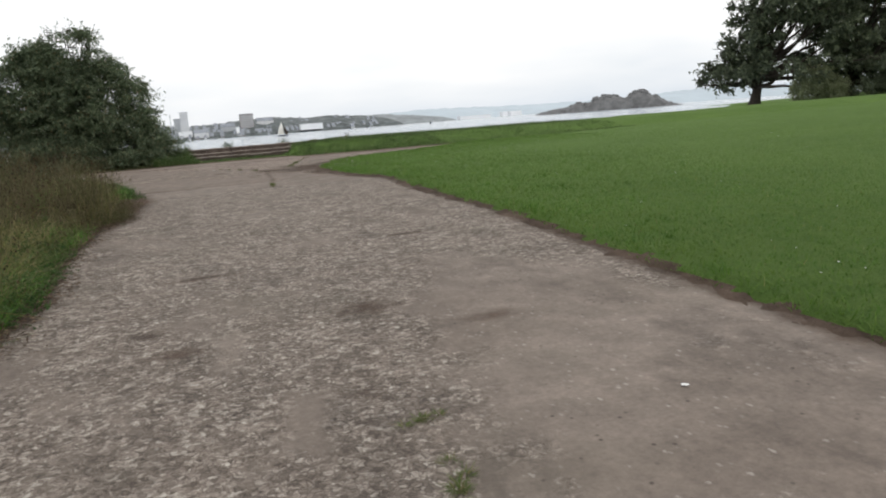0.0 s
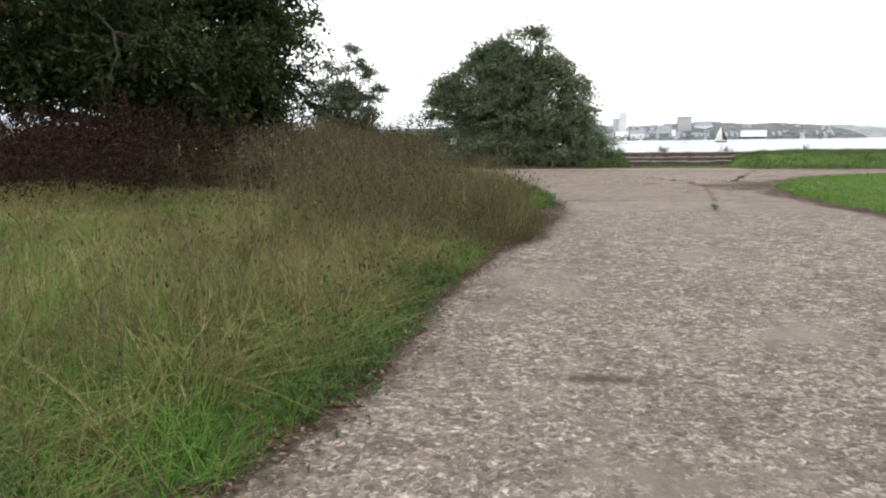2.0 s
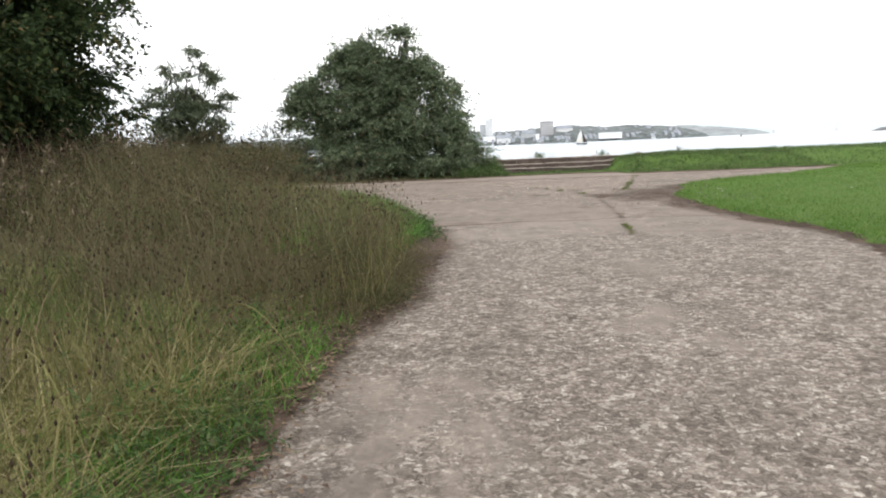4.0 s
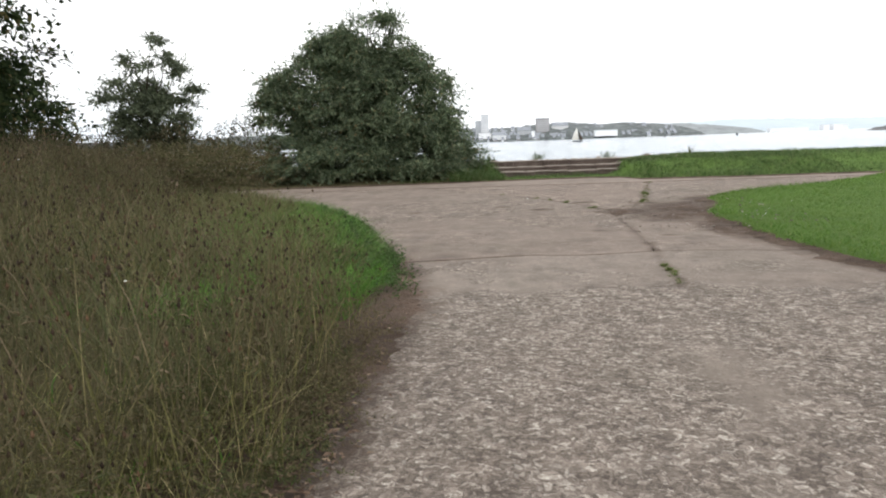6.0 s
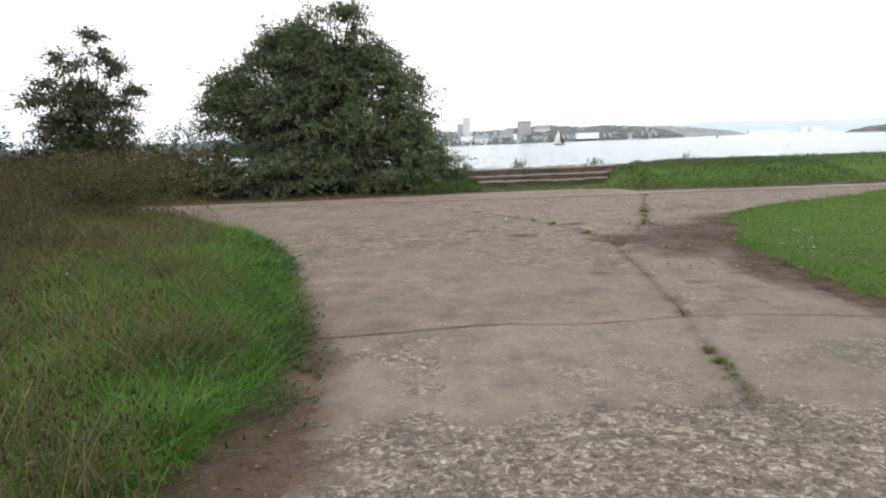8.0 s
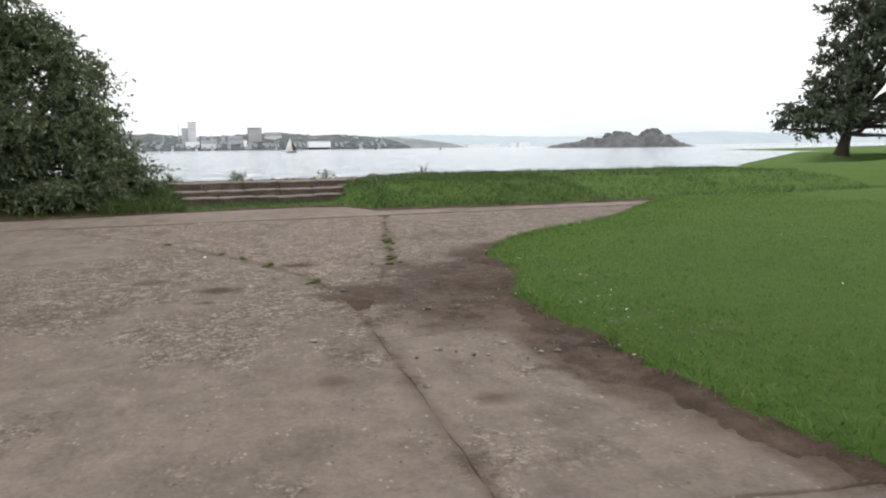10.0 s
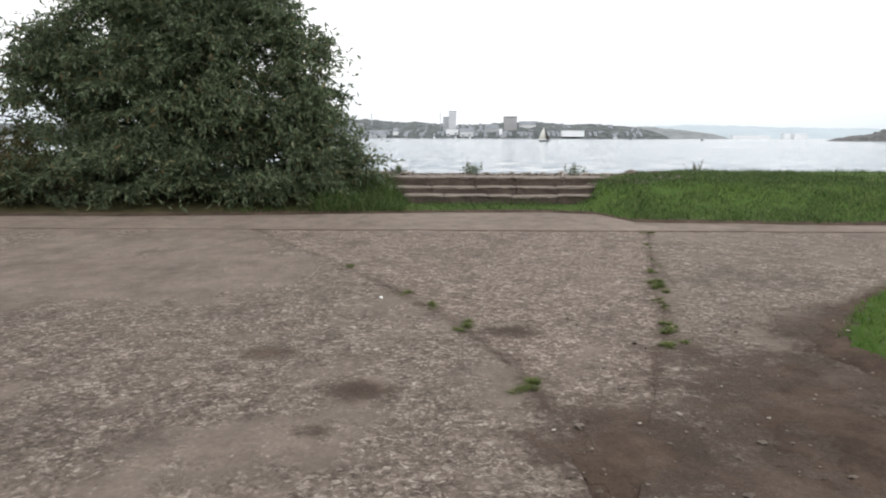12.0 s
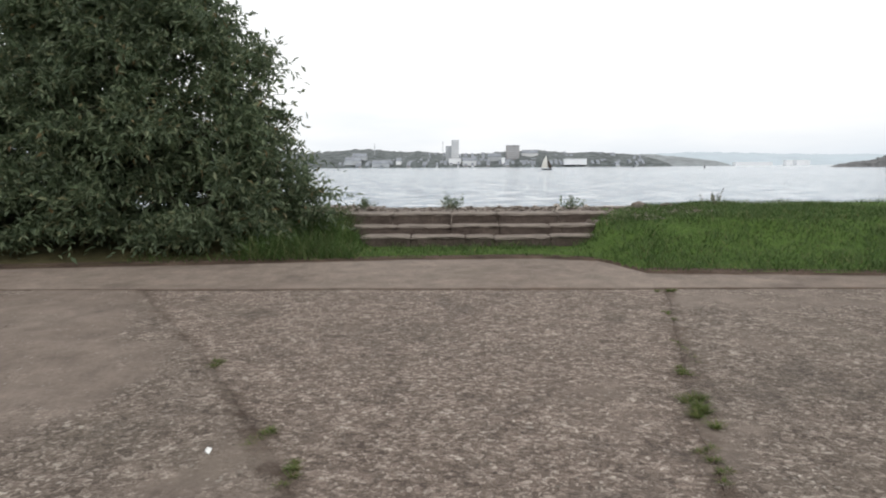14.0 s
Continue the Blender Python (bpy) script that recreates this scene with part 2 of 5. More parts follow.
M_OLIVE = blade_material("olive_tussock_grass", [(0, (0.062, 0.085, 0.026)), (0.5, (0.105, 0.125, 0.044)), (0.85, (0.165, 0.155, 0.070)), (1, (0.30, 0.25, 0.14))], thin=0.3, dry=(0.130, 0.108, 0.050))
M_HEAD = blade_material("dark_seed_heads", [(0, (0.022, 0.015, 0.010)), (0.7, (0.048, 0.031, 0.020)), (1, (0.12, 0.07, 0.04))], thin=0.05)
M_DEAD = blade_material("dead_brown_stalks", [(0, (0.062, 0.045, 0.032)), (0.6, (0.120, 0.090, 0.064)), (1, (0.26, 0.205, 0.15))], thin=0.15)
M_BUSH = blade_material("grey_green_bush_leaves", [(0, (0.080, 0.112, 0.068)), (0.5, (0.134, 0.178, 0.102)), (0.85, (0.200, 0.246, 0.148)), (0.97, (0.24, 0.26, 0.15)), (1, (0.24, 0.16, 0.08))], 0.42, thin=0.38, spec=0.25)
M_TREE = blade_material("dark_green_tree_leaves", [(0, (0.017, 0.027, 0.012)), (0.6, (0.029, 0.045, 0.018)), (0.9, (0.054, 0.075, 0.028)), (1, (0.13, 0.10, 0.045))], 0.7, thin=0.15, spec=0.06)
M_OAK = blade_material("deep_green_oak_leaves", [(0, (0.066, 0.084, 0.054)), (0.6, (0.108, 0.132, 0.080)), (1, (0.165, 0.19, 0.11))], 0.5, thin=0.32, spec=0.25)
# Dead red-brown leaves, with the shade under the tree put into the colour.
M_UNDER = blade_material("red_brown_undergrowth_with_shade", [(0, (0.016, 0.009, 0.008)), (0.7, (0.036, 0.020, 0.017)), (1, (0.075, 0.046, 0.034))], 0.8, thin=0.1, spec=0.04)
M_SHRUB = blade_material("pale_green_shrub_leaves", [(0, (0.16, 0.19, 0.10)), (0.6, (0.22, 0.25, 0.14)), (1, (0.30, 0.32, 0.19))], 0.6)


def bark_material():
    k = Mat("rough_grey_brown_bark", 0.9, 0.15)
    v = k.scaled(9, 9, 1.6)
    c = k.ramp(k.noise(2.2, 6, 0.7, v), [(0.3, (0.030, 0.024, 0.019)), (0.7, (0.095, 0.080, 0.064))])
    return k.color(c).bump(k.noise(2.5, 6, 0.7, v), 1.0, 0.04).m


M_BARK = bark_material()


def step_material():
    k = Mat("weathered_step_stone", 0.9, 0.2)
    c = k.ramp(k.noise(2.0, 6, 0.7, k.scaled(1, 1, 3)), [(0.3, (0.062, 0.047, 0.040)), (0.55, (0.115, 0.090, 0.077)), (0.8, (0.20, 0.165, 0.14))])
    c = k.mix(0.5, c, k.ramp(k.noise(22, 5, 0.7), [(0.3, 0.25), (0.7, 0.7)]), "OVERLAY")
    return k.color(c).bump(k.noise(14, 6, 0.75), 1.0, 0.03).m


M_STEP = step_material()


def tread_material():
    k = Mat("pale_worn_step_nosing", 0.88, 0.2)
    c = k.ramp(k.noise(3.5, 6, 0.7), [(0.3, (0.15, 0.125, 0.108)), (0.7, (0.30, 0.26, 0.225))])
    return k.color(c).bump(k.noise(30, 5, 0.7), 0.8, 0.012).m


M_TREAD = tread_material()


def shingle_material():
    k = Mat("beach_shingle", 0.9, 0.2)
    c = k.ramp(k.cells(9, "F1", "Color"), [(0.1, (0.11, 0.088, 0.074)), (0.6, (0.20, 0.17, 0.145)), (1.0, (0.34, 0.30, 0.26))])
    return k.color(c).bump(k.cells(9), 0.9, 0.05).m


M_SHINGLE = shingle_material()


def stone_material():
    k = Mat("pale_loose_stone", 0.85, 0.25)
    c = k.ramp(k.island(), [(0, (0.09, 0.072, 0.060)), (0.7, (0.20, 0.17, 0.145)), (1, (0.38, 0.34, 0.30))])
    return k.color(c).bump(k.noise(40, 4, 0.7), 0.6, 0.01).m


M_STONE = stone_material()


def water_material():
    k = Mat("choppy_grey_sea", 0.12, 0.5)
    k.b.inputs["IOR"].default_value = 1.33
    # Wind streaks and whitecaps, with the sky's sheen on ripples put into the colour.
    sheen_lanes = k.noise(0.95, 6, 0.72, k.scaled(0.32, 0.80, 1.0))
    k.color(k.ramp(sheen_lanes, [(0.40, (0.10, 0.15, 0.20)), (0.49, (0.27, 0.35, 0.42)), (0.58, (0.84, 0.87, 0.90))]))
    swell = k.noise(0.30, 4, 0.6, k.scaled(0.45, 0.9, 1.0))
    chop = k.noise(0.9, 5, 0.65, k.scaled(1.0, 0.6, 1.0))
    h = k.math("ADD", k.math("MULTIPLY", swell, 1.5), k.math("MULTIPLY", chop, 0.5))
    return k.bump(h, 0.85, 1.4).m


M_WATER = water_material()


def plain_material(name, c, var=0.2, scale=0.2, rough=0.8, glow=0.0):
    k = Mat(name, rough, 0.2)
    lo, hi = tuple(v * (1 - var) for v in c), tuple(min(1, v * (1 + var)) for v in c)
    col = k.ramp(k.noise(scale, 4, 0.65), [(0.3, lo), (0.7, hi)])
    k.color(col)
    # glow: self-lit colour that imitates the paling of distance
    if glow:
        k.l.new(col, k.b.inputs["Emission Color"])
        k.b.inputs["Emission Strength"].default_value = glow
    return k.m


# Emission and lifted, greyed colours stand in for haze over the far land.
M_HILL = plain_material("wooded_land_haze_glow", (0.092, 0.104, 0.104), 0.60, 0.06, glow=0.25)
M_HILL_FAR = plain_material("far_hills_haze_glow", (0.31, 0.355, 0.385), 0.06, 0.004, glow=0.6)
M_HILL_MID = plain_material("headland_haze_glow", (0.175, 0.190, 0.195), 0.30, 0.04, glow=0.5)
M_ISLE = plain_material("wooded_island_haze_glow", (0.100, 0.101, 0.102), 0.40, 0.10, glow=0.45)
M_WALL_PALE = plain_material("pale_render_far_buildings", (0.70, 0.71, 0.72), 0.06, 0.05)
M_WALL_WHITE = plain_material("white_far_buildings", (0.86, 0.87, 0.88), 0.03, 0.05)
M_WALL_BROWN = plain_material("brown_brick_far_block", (0.36, 0.34, 0.34), 0.12, 0.05)
M_WALL_GREY = plain_material("grey_far_buildings", (0.46, 0.48, 0.50), 0.12, 0.05)
M_ROOF = plain_material("slate_grey_roofs", (0.27, 0.29, 0.32), 0.2, 0.1)
M_SAIL = plain_material("cream_sailcloth", (0.82, 0.80, 0.74), 0.05, 0.3)
M_SAIL_DARK = plain_material("dark_brown_sailcloth", (0.10, 0.075, 0.06), 0.15, 0.3)
M_HULL = plain_material("dark_hull_paint", (0.06, 0.06, 0.07), 0.15, 0.5, rough=0.5)
M_CHIP = plain_material("white_litter", (0.80, 0.80, 0.78), 0.05, 20)
M_FALLEN = blade_material("fallen_dry_leaves", [(0, (0.07, 0.045, 0.032)), (0.6, (0.13, 0.088, 0.062)), (1, (0.27, 0.20, 0.14))], thin=0.05)

# ---------------------------------------------------------------- builders


def np_object(name, verts, faces, material, smooth=False):
    """One mesh object out of arrays: verts (n, 3), faces (m, 3) or (m, 4)."""
    me = bpy.data.meshes.new(name)
    verts, faces = np.asarray(verts, np.float32), np.asarray(faces, np.int32)
    k = faces.shape[1]
    me.vertices.add(len(verts))
    me.vertices.foreach_set("co", verts.ravel())
    me.loops.add(faces.size)
    me.loops.foreach_set("vertex_index", faces.ravel())
    me.polygons.add(len(faces))
    me.polygons.foreach_set("loop_start", np.arange(len(faces), dtype=np.int32) * k)
    me.polygons.foreach_set("loop_total", np.full(len(faces), k, np.int32))
    me.polygons.foreach_set("use_smooth", np.full(len(faces), smooth))
    me.update(calc_edges=True)
    me.validate()
    me.materials.append(material)
    return new(name, me)


def empty(name, x, y, z):
    e = new(name)
    e.location = (x, y, z)
    return e


def under(ob, parent, name=None, label=""):
    """Makes ob a part of parent, where it stands."""
    ob.parent = parent
    ob.matrix_parent_inverse = Matrix.Translation(-parent.location)
    if name:
        ob.name = name
    if label:
        ob["label"] = label
    return ob


def part(name, bm, material, parent=None, label="", smooth=False):
    me = bpy.data.meshes.new(name)
    for fa in bm.faces:
        fa.smooth = smooth
    bm.to_mesh(me)
    bm.free()
    me.materials.append(material)
    ob = new(name, me)
    return under(ob, parent, None, label) if parent else ob


def box_bm(x0, x1, y0, y1, z0, z1, bevel=0.0, bm=None):
    bm = bm or bmesh.new()
    vs = bmesh.ops.create_cube(bm, size=1.0)["verts"]
    for v in vs:
        v.co = Vector((x0 + (v.co.x + 0.5) * (x1 - x0), y0 + (v.co.y + 0.5) * (y1 - y0), z0 + (v.co.z + 0.5) * (z1 - z0)))
    if bevel:
        bmesh.ops.bevel(bm, geom=list({e for v in vs for e in v.link_edges}), offset=bevel, segments=2, affect="EDGES")
    return bm


def grid_faces(nu, nv):
    i = np.arange(nu - 1)[:, None] * nv + np.arange(nv - 1)[None]
    return np.stack([i, i + nv, i + nv + 1, i + 1], -1).reshape(-1, 4)


def fbm(x, y, s=1.0, seed=0, octaves=4):
    """Smooth value noise on arrays, about -1 to 1."""
    total, amp, out = 0.0, 1.0, np.zeros(np.broadcast(x, y).shape)
    for o in range(octaves):
        u, v = x * s * 2**o + 17.3 * o + seed * 3.1, y * s * 2**o + 9.7 * o + seed * 7.7
        iu, iv = np.floor(u).astype(np.int64), np.floor(v).astype(np.int64)
        fu, fv = u - iu, v - iv
        fu, fv = fu * fu * (3 - 2 * fu), fv * fv * (3 - 2 * fv)

        def h(a, b):
            n = (a * 374761393 + b * 668265263 + seed * 144665) & 0x7FFFFFFF
            n = ((n ^ (n >> 13)) * 1274126177) & 0x7FFFFFFF
            return ((n ^ (n >> 16)) & 0xFFFF) / 32767.5 - 1
        val = (h(iu, iv) * (1 - fu) + h(iu + 1, iv) * fu) * (1 - fv) + (h(iu, iv + 1) * (1 - fu) + h(iu + 1, iv + 1) * fu) * fv
        out += amp * val
        total += amp
        amp *= 0.5
    return out / total


def sstep(v):
    v = np.clip(v, 0, 1)
    return v * v * (3 - 2 * v)


# ---------------------------------------------------------------- the lie of the land
LEFT = np.array([(-8, -1.3), (4, -1.1), (5.9, -1.02), (8, -0.74), (10, -0.85), (12.5, -0.74), (13, -0.55), (16.8, -0.43), (18.2, -0.62), (19.3, -0.95), (22.4, -1.85), (24.7, -2.8), (29, -5.6), (32, -9), (34, -14)])
RIGHT = np.array([(-8, 3.7), (4.3, 3.8), (6.8, 3.93), (9.7, 4.13), (14, 4.16), (15.9, 4.38), (16.8, 4.36), (18.0, 4.12), (19.4, 3.98), (20.5, 3.97), (21.3, 4.08), (21.9, 3.99), (22.3, 4.05), (22.8, 4.06), (23.4, 4.40), (24.5, 4.78), (25.05, 4.83), (25.3, 4.74), (25.6, 4.88), (26.65, 5.62), (27.4, 6.38), (28.0, 7.2), (28.9, 8.75), (30.0, 10.0), (31.5, 11.4), (33.0, 13.2)])
FAR = np.array([(-30, 33.4), (-4.2, 33.75), (-1, 34.25), (1.6, 34.7), (3.9, 34.88), (4.84, 34.5), (5.25, 33.2), (8.4, 32.9), (14.5, 32.9)])
JOINT = np.array([(-8, 0.95), (4, 1.3), (4.6, 1.36), (17.6, 2.16), (19, 2.33), (21.5, 2.5), (22.6, 2.56), (23.5, 2.52)])
JOINT_L = np.array([(23.4, 2.52), (24.5, 2.45), (25.1, 2.28), (25.9, 2.03), (27.1, 1.46), (28.6, 0.69), (30.8, -0.65), (31.95, -1.3)])
JOINT_R = np.array([(22.9, 2.70), (25.1, 3.40), (26.2, 3.78), (27.4, 4.02), (31.95, 5.16)])
SEAM = 31.92
SEA = -2.5


def tab(a, y):
    return np.interp(y, a[:, 0], a[:, 1])


def left_edge(y):
    return tab(LEFT, y) + 0.05 * fbm(np.asarray(y, float), np.asarray(y) * 0, 1.3, 3)


def right_edge(y):
    return tab(RIGHT, y) + 0.05 * fbm(np.asarray(y, float), np.asarray(y) * 0, 1.1, 5)


def base_z(y):
    return -0.32 * np.clip(1 - np.clip((np.asarray(y, float) - 1) / 14, 0, 1), 0, 1) ** 1.3


def shore(x):
    return np.interp(x, [-200, 0, 25, 68, 76, 90, 300], [41, 41, 43, 54, 93, 125, 260])


def inside(x, y):
    """How far (x, y) lies off the concrete: left growth, right lawn, bank beyond."""
    dl = (left_edge(y) - x) * np.where(y > 18, 0.75, 1.0)
    dl = np.where(y > 34, -1, dl)
    dr = (x - right_edge(y)) * np.where(y > 24, 0.62, 1.0)
    db = y - tab(FAR, x)
    db = np.where((x > 14.4) & (y < 33), -1, db)
    return dl, dr, db


def land(x, y):
    x, y = np.asarray(x, float), np.asarray(y, float)
    dl, dr, db = inside(x, y)
    z = base_z(y)
    under_path = z - 0.028
    lift_l = 0.02 + 0.55 * sstep(dl / 7.0)
    lift_r = 0.05 + 0.03 * fbm(x, y, 0.5, 2) + 0.26 * sstep(dr / 24.0)
    plateau = 0.47 + 0.07 * fbm(x, y, 0.4, 9) + 0.09 * fbm(x, y, 1.0, 10)
    bank = plateau * sstep((db - 0.1) / np.where((x > 0.4) & (x < 5.4), 3.0, 4.0)) + 0.03
    pit = sstep((np.interp(y, [34.8, 36.2, 38.5], [5.1, 5.7, 7.0]) - x) / 1.1) * sstep((x - 0.35) / 0.8)
    flat = np.clip((db - 2.6) * 0.6, 0.02, 0.47)
    bank = bank * (1 - pit) + pit * np.minimum(bank, np.where(db < 3.0, 0.05, flat))
    out = np.where(dl > 0, z + lift_l * sstep(dl / 0.12 + 0.3), under_path)
    out = np.where(dr > 0, z + np.where(dr < 0.12, 0.05 * dr / 0.12, lift_r), out)
    out = np.where(db > 0, np.maximum(bank, np.where(dr > 0, z + lift_r, -1)), out)
    out = np.minimum(out, 0.52 + 0.02 * fbm(x, y, 0.3, 4))
    out = out - 0.55 * sstep((y - 46) / 30)
    drop = sstep((y - shore(x)) / 9.0)
    return out * (1 - drop) + (-7.0) * drop


def build_ground():
    gx = np.concatenate([[-4500, -1500, -500, -200, -100, -60, -40], np.arange(-30, -14, 0.8), np.arange(-14, -1.6, 0.25), np.arange(-1.6, 6, 0.07), np.arange(6, 16, 0.25), np.arange(16, 60, 1.5), [62, 70, 80, 95, 120, 180, 300, 600, 1500, 4500]])
    gy = np.concatenate([[-4500, -1000, -300, -100, -50, -25], np.arange(-15, 2, 0.5), np.arange(2, 39, 0.11), np.arange(39, 60, 0.6), [62, 66, 72, 80, 90, 110, 150, 250, 600, 1500, 4500]])
    X, Y = np.meshgrid(gx, gy, indexing="ij")
    Z = land(X, Y)
    ob = np_object("ground", np.stack([X, Y, Z], -1).reshape(-1, 3), grid_faces(len(gx), len(gy)), M_GROUND, True)
    me = ob.data
    for m in (M_TURF, M_SOIL, M_SHINGLE):
        me.materials.append(m)
    c = np.empty(len(me.polygons) * 3)
    me.polygons.foreach_get("center", c)
    c = c.reshape(-1, 3)
    x, y = c[:, 0], c[:, 1]
    dl, dr, db = inside(x, y)
    idx = np.zeros(len(c), np.int32)
    wob = 0.10 * fbm(x, y, 2.2, 6) + 0.06
    idx[(dr > wob) | ((db > 0.1) & (x > 0.2))] = 1
    idx[((dl < 0.1) & (dr < wob) & (db < 0.1))] = 2
    top = (db > 0) & (x > 0.2) & (x < 6.2 + 0.7 * fbm(x, y, 0.8, 8)) & (y > 36.6)
    idx[top | ((y > shore(x) - 0.5) & (x < 12))] = 3
    me.polygons.foreach_set("material_index", idx)
    return tagged(ob, "grass, soil and shingle shore ground", "ground", kind="structure")


build_ground()
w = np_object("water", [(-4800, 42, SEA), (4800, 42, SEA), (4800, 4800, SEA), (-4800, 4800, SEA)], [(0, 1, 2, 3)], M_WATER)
tagged(w, "choppy grey tidal water under an overcast sky", "sea", kind="structure")

# ---------------------------------------------------------------- concrete slabs
pavement = tagged(empty("pavement", 1.5, 15, 0), "old cracked concrete path of large worn slabs", "path", kind="structure")


SPOTS = [(2.40, 25.79, 0.35, 0.30), (1.38, 24.38, 0.30, 0.22), (0.66, 25.08, 0.25, 0.15), (3.65, 25.08, 0.5, 0.5), (2.70, 9.25, 0.40, 0.10), (0.15, 6.66, 0.22, 0.10), (0.50, 8.30, 0.42, 0.08), (0.27, 6.15, 0.30, 0.10), (1.62, 6.51, 0.30, 0.25), (2.26, 5.88, 0.45, 0.12), (1.20, 5.05, 0.22, 0.10), (1.19, 23.75, 0.16, 0.10), (-1.08, 24.46, 0.22, 0.14), (1.99, 20.90, 0.20, 0.14), (2.85, 20.27, 0.22, 0.12), (-1.64, 23.70, 0.20, 0.12)]


def blob(x, y, cx, cy, rx, ry, turn=0.0):
    c, s = math.cos(radians(turn)), math.sin(radians(turn))
    u, v = ((x - cx) * c + (y - cy) * s) / rx, (-(x - cx) * s + (y - cy) * c) / ry
    return 1 - np.sqrt(u * u + v * v)


def soil_core(x, y):
    """The bare earth by the tip of the lawn."""
    return np.maximum.reduce([blob(x, y, 4.1, 24.0, 1.3, 1.9, -20), blob(x, y, 3.5, 22.7, 0.95, 1.4, 0), blob(x, y, 5.2, 26.0, 1.4, 0.75, 45), blob(x, y, 3.75, 20.8, 0.40, 1.9, 0), blob(x, y, 2.9, 23.6, 0.8, 0.8, 20)])


def dirt_film(x, y):
    d = np.clip(soil_core(x, y) * 1.3 + 0.16, -1, 1.0)
    for cx, cy, rx, ry in SPOTS:
        d = np.maximum(d, blob(x, y, cx, cy, rx * 1.3, ry * 1.6) * 0.9)
    near_r = 1 - (tab(RIGHT, y) - x) / np.interp(y, [0, 16, 18, 24, 28, 31], [0.20, 0.22, 0.55, 0.85, 0.5, 0.3])
    near_l = 1 - (x - tab(LEFT, y)) / np.interp(y, [0, 11, 13.5, 17, 19, 24], [0.12, 0.14, 0.50, 0.50, 0.26, 0.25])
    d = np.maximum(d, np.minimum(np.maximum(near_r, near_l), 1.0))
    seam = np.where(y < 23.4, np.abs(x - tab(JOINT, y)), np.minimum(np.abs(x - tab(JOINT_L, y)) * 0.8, np.abs(x - tab(JOINT_R, y)) * 0.7))
    along = np.interp(y, [0, 3.6, 3.9, 4.8, 5.2, 15.8, 17, 18, 20, 32], [0, 0, 0.3, 0.3, 0, 0, 0.5, 0.6, 0.68, 0.58])
    d = np.maximum(d, np.where(along > 0.05, np.maximum(1 - seam / 0.16, -1) * along, -1))
    d = np.maximum(d, np.maximum(1 - np.abs(y - cross_line(x)) / 0.075, -1) * np.interp(x, [-1, 0.6, 1.1, 2.8], [0.75, 0.62, 0.42, 0.34]))
    return np.clip(d, -1, 1.2)


CROSS = np.array([(-2, 18.2), (-0.72, 18.42), (0.15, 18.62), (0.6, 18.74), (1.47, 18.67), (1.91, 18.73), (2.32, 18.85), (2.86, 18.83), (3.76, 18.66), (5, 18.6)])


def wear_film(x, y):
    """Where feet and frost have taken the smooth skin off (+), and where it has stayed (-)."""
    w = np.interp(y, [0, 3, 8, 12, 16.45, 16.95, 21.5, 23.5, 30, 33], [0, 0, 0.03, 0.06, 0.10, -0.17, -0.10, 0.05, 0.05, 0])
    w = w - 0.26 * sstep(blob(x, y, 3.0, 4.4, 1.9, 3.6, -8) / 0.6)
    w = w - 0.20 * sstep(blob(x, y, -2.2, 28.8, 3.0, 3.6, -15) / 0.5)
    return w + 0.04 * fbm(x, y, 0.7, 19)


def add_dirt(ob, X, Y):
    wear = ob.data.attributes.new("wear", "FLOAT", "POINT")
    wear.data.foreach_set("value", wear_film(X, Y).astype(np.float32).ravel())
    at = ob.data.attributes.new("dirt", "FLOAT", "POINT")
    at.data.foreach_set("value", dirt_film(X, Y).astype(np.float32).ravel())
    return ob


def cross_line(x):
    return tab(CROSS, x) + 0.035 * fbm(np.asarray(x, float), np.asarray(x, float) * 0 + 1.7, 2.4, 15)


def slab(name, y0, y1, xl, xr, material, lift=0.0, seed=0, ny=0.10, nx=44, start=None, stop=None):
    """A cast slab between two edge lines, with broken, rounded edges and a skirt. start, stop: curved ends, as functions of x."""
    near = np.array([0.0, 0.012, 0.03, 0.055, 0.085, 0.12, 0.17, 0.24, 0.33])
    ys = np.concatenate([y0 + near, np.linspace(y0 + 0.42, y1 - 0.42, max(8, int((y1 - y0) / ny))), y1 - near[::-1]])
    uu = np.concatenate([[0, 0.0, 0.004, 0.015], np.linspace(0.04, 0.96, nx), [0.985, 0.996, 1, 1]])
    a, b = xl(ys), xr(ys)
    b = np.maximum(b, a + 0.02)
    X = a[:, None] + (b - a)[:, None] * uu[None]
    Y = np.repeat(ys[:, None], len(uu), 1)
    X = X + 0.010 * fbm(X, Y, 5.0, seed + 1)
    v = (Y - y0) / (y1 - y0)
    reach = 1.5 / (y1 - y0)
    if start:
        Y = Y + np.clip(1 - v / reach, 0, 1) ** 2 * (start(X) - y0)
    if stop:
        Y = Y + np.clip(1 - (1 - v) / reach, 0, 1) ** 2 * (stop(X) - y1)
    Z = base_z(Y) + lift + 0.010 * fbm(X, Y, 0.6, 22) + 0.005 * fbm(X, Y, 3.0, 23)
    Z[:, 0] -= 0.09
    Z[:, -1] -= 0.09
    Z[:, 1] -= 0.001
    Z[:, -2] -= 0.001
    Z[0] -= 0.09
    Z[-1] -= 0.09
    Y[0], Y[-1] = Y[1] - 0.004, Y[-2] + 0.004
    ob = np_object(name, np.stack([X, Y, Z], -1).reshape(-1, 3), grid_faces(len(ys), len(uu))[:, ::-1], material, True)
    return under(add_dirt(ob, X, Y), pavement)


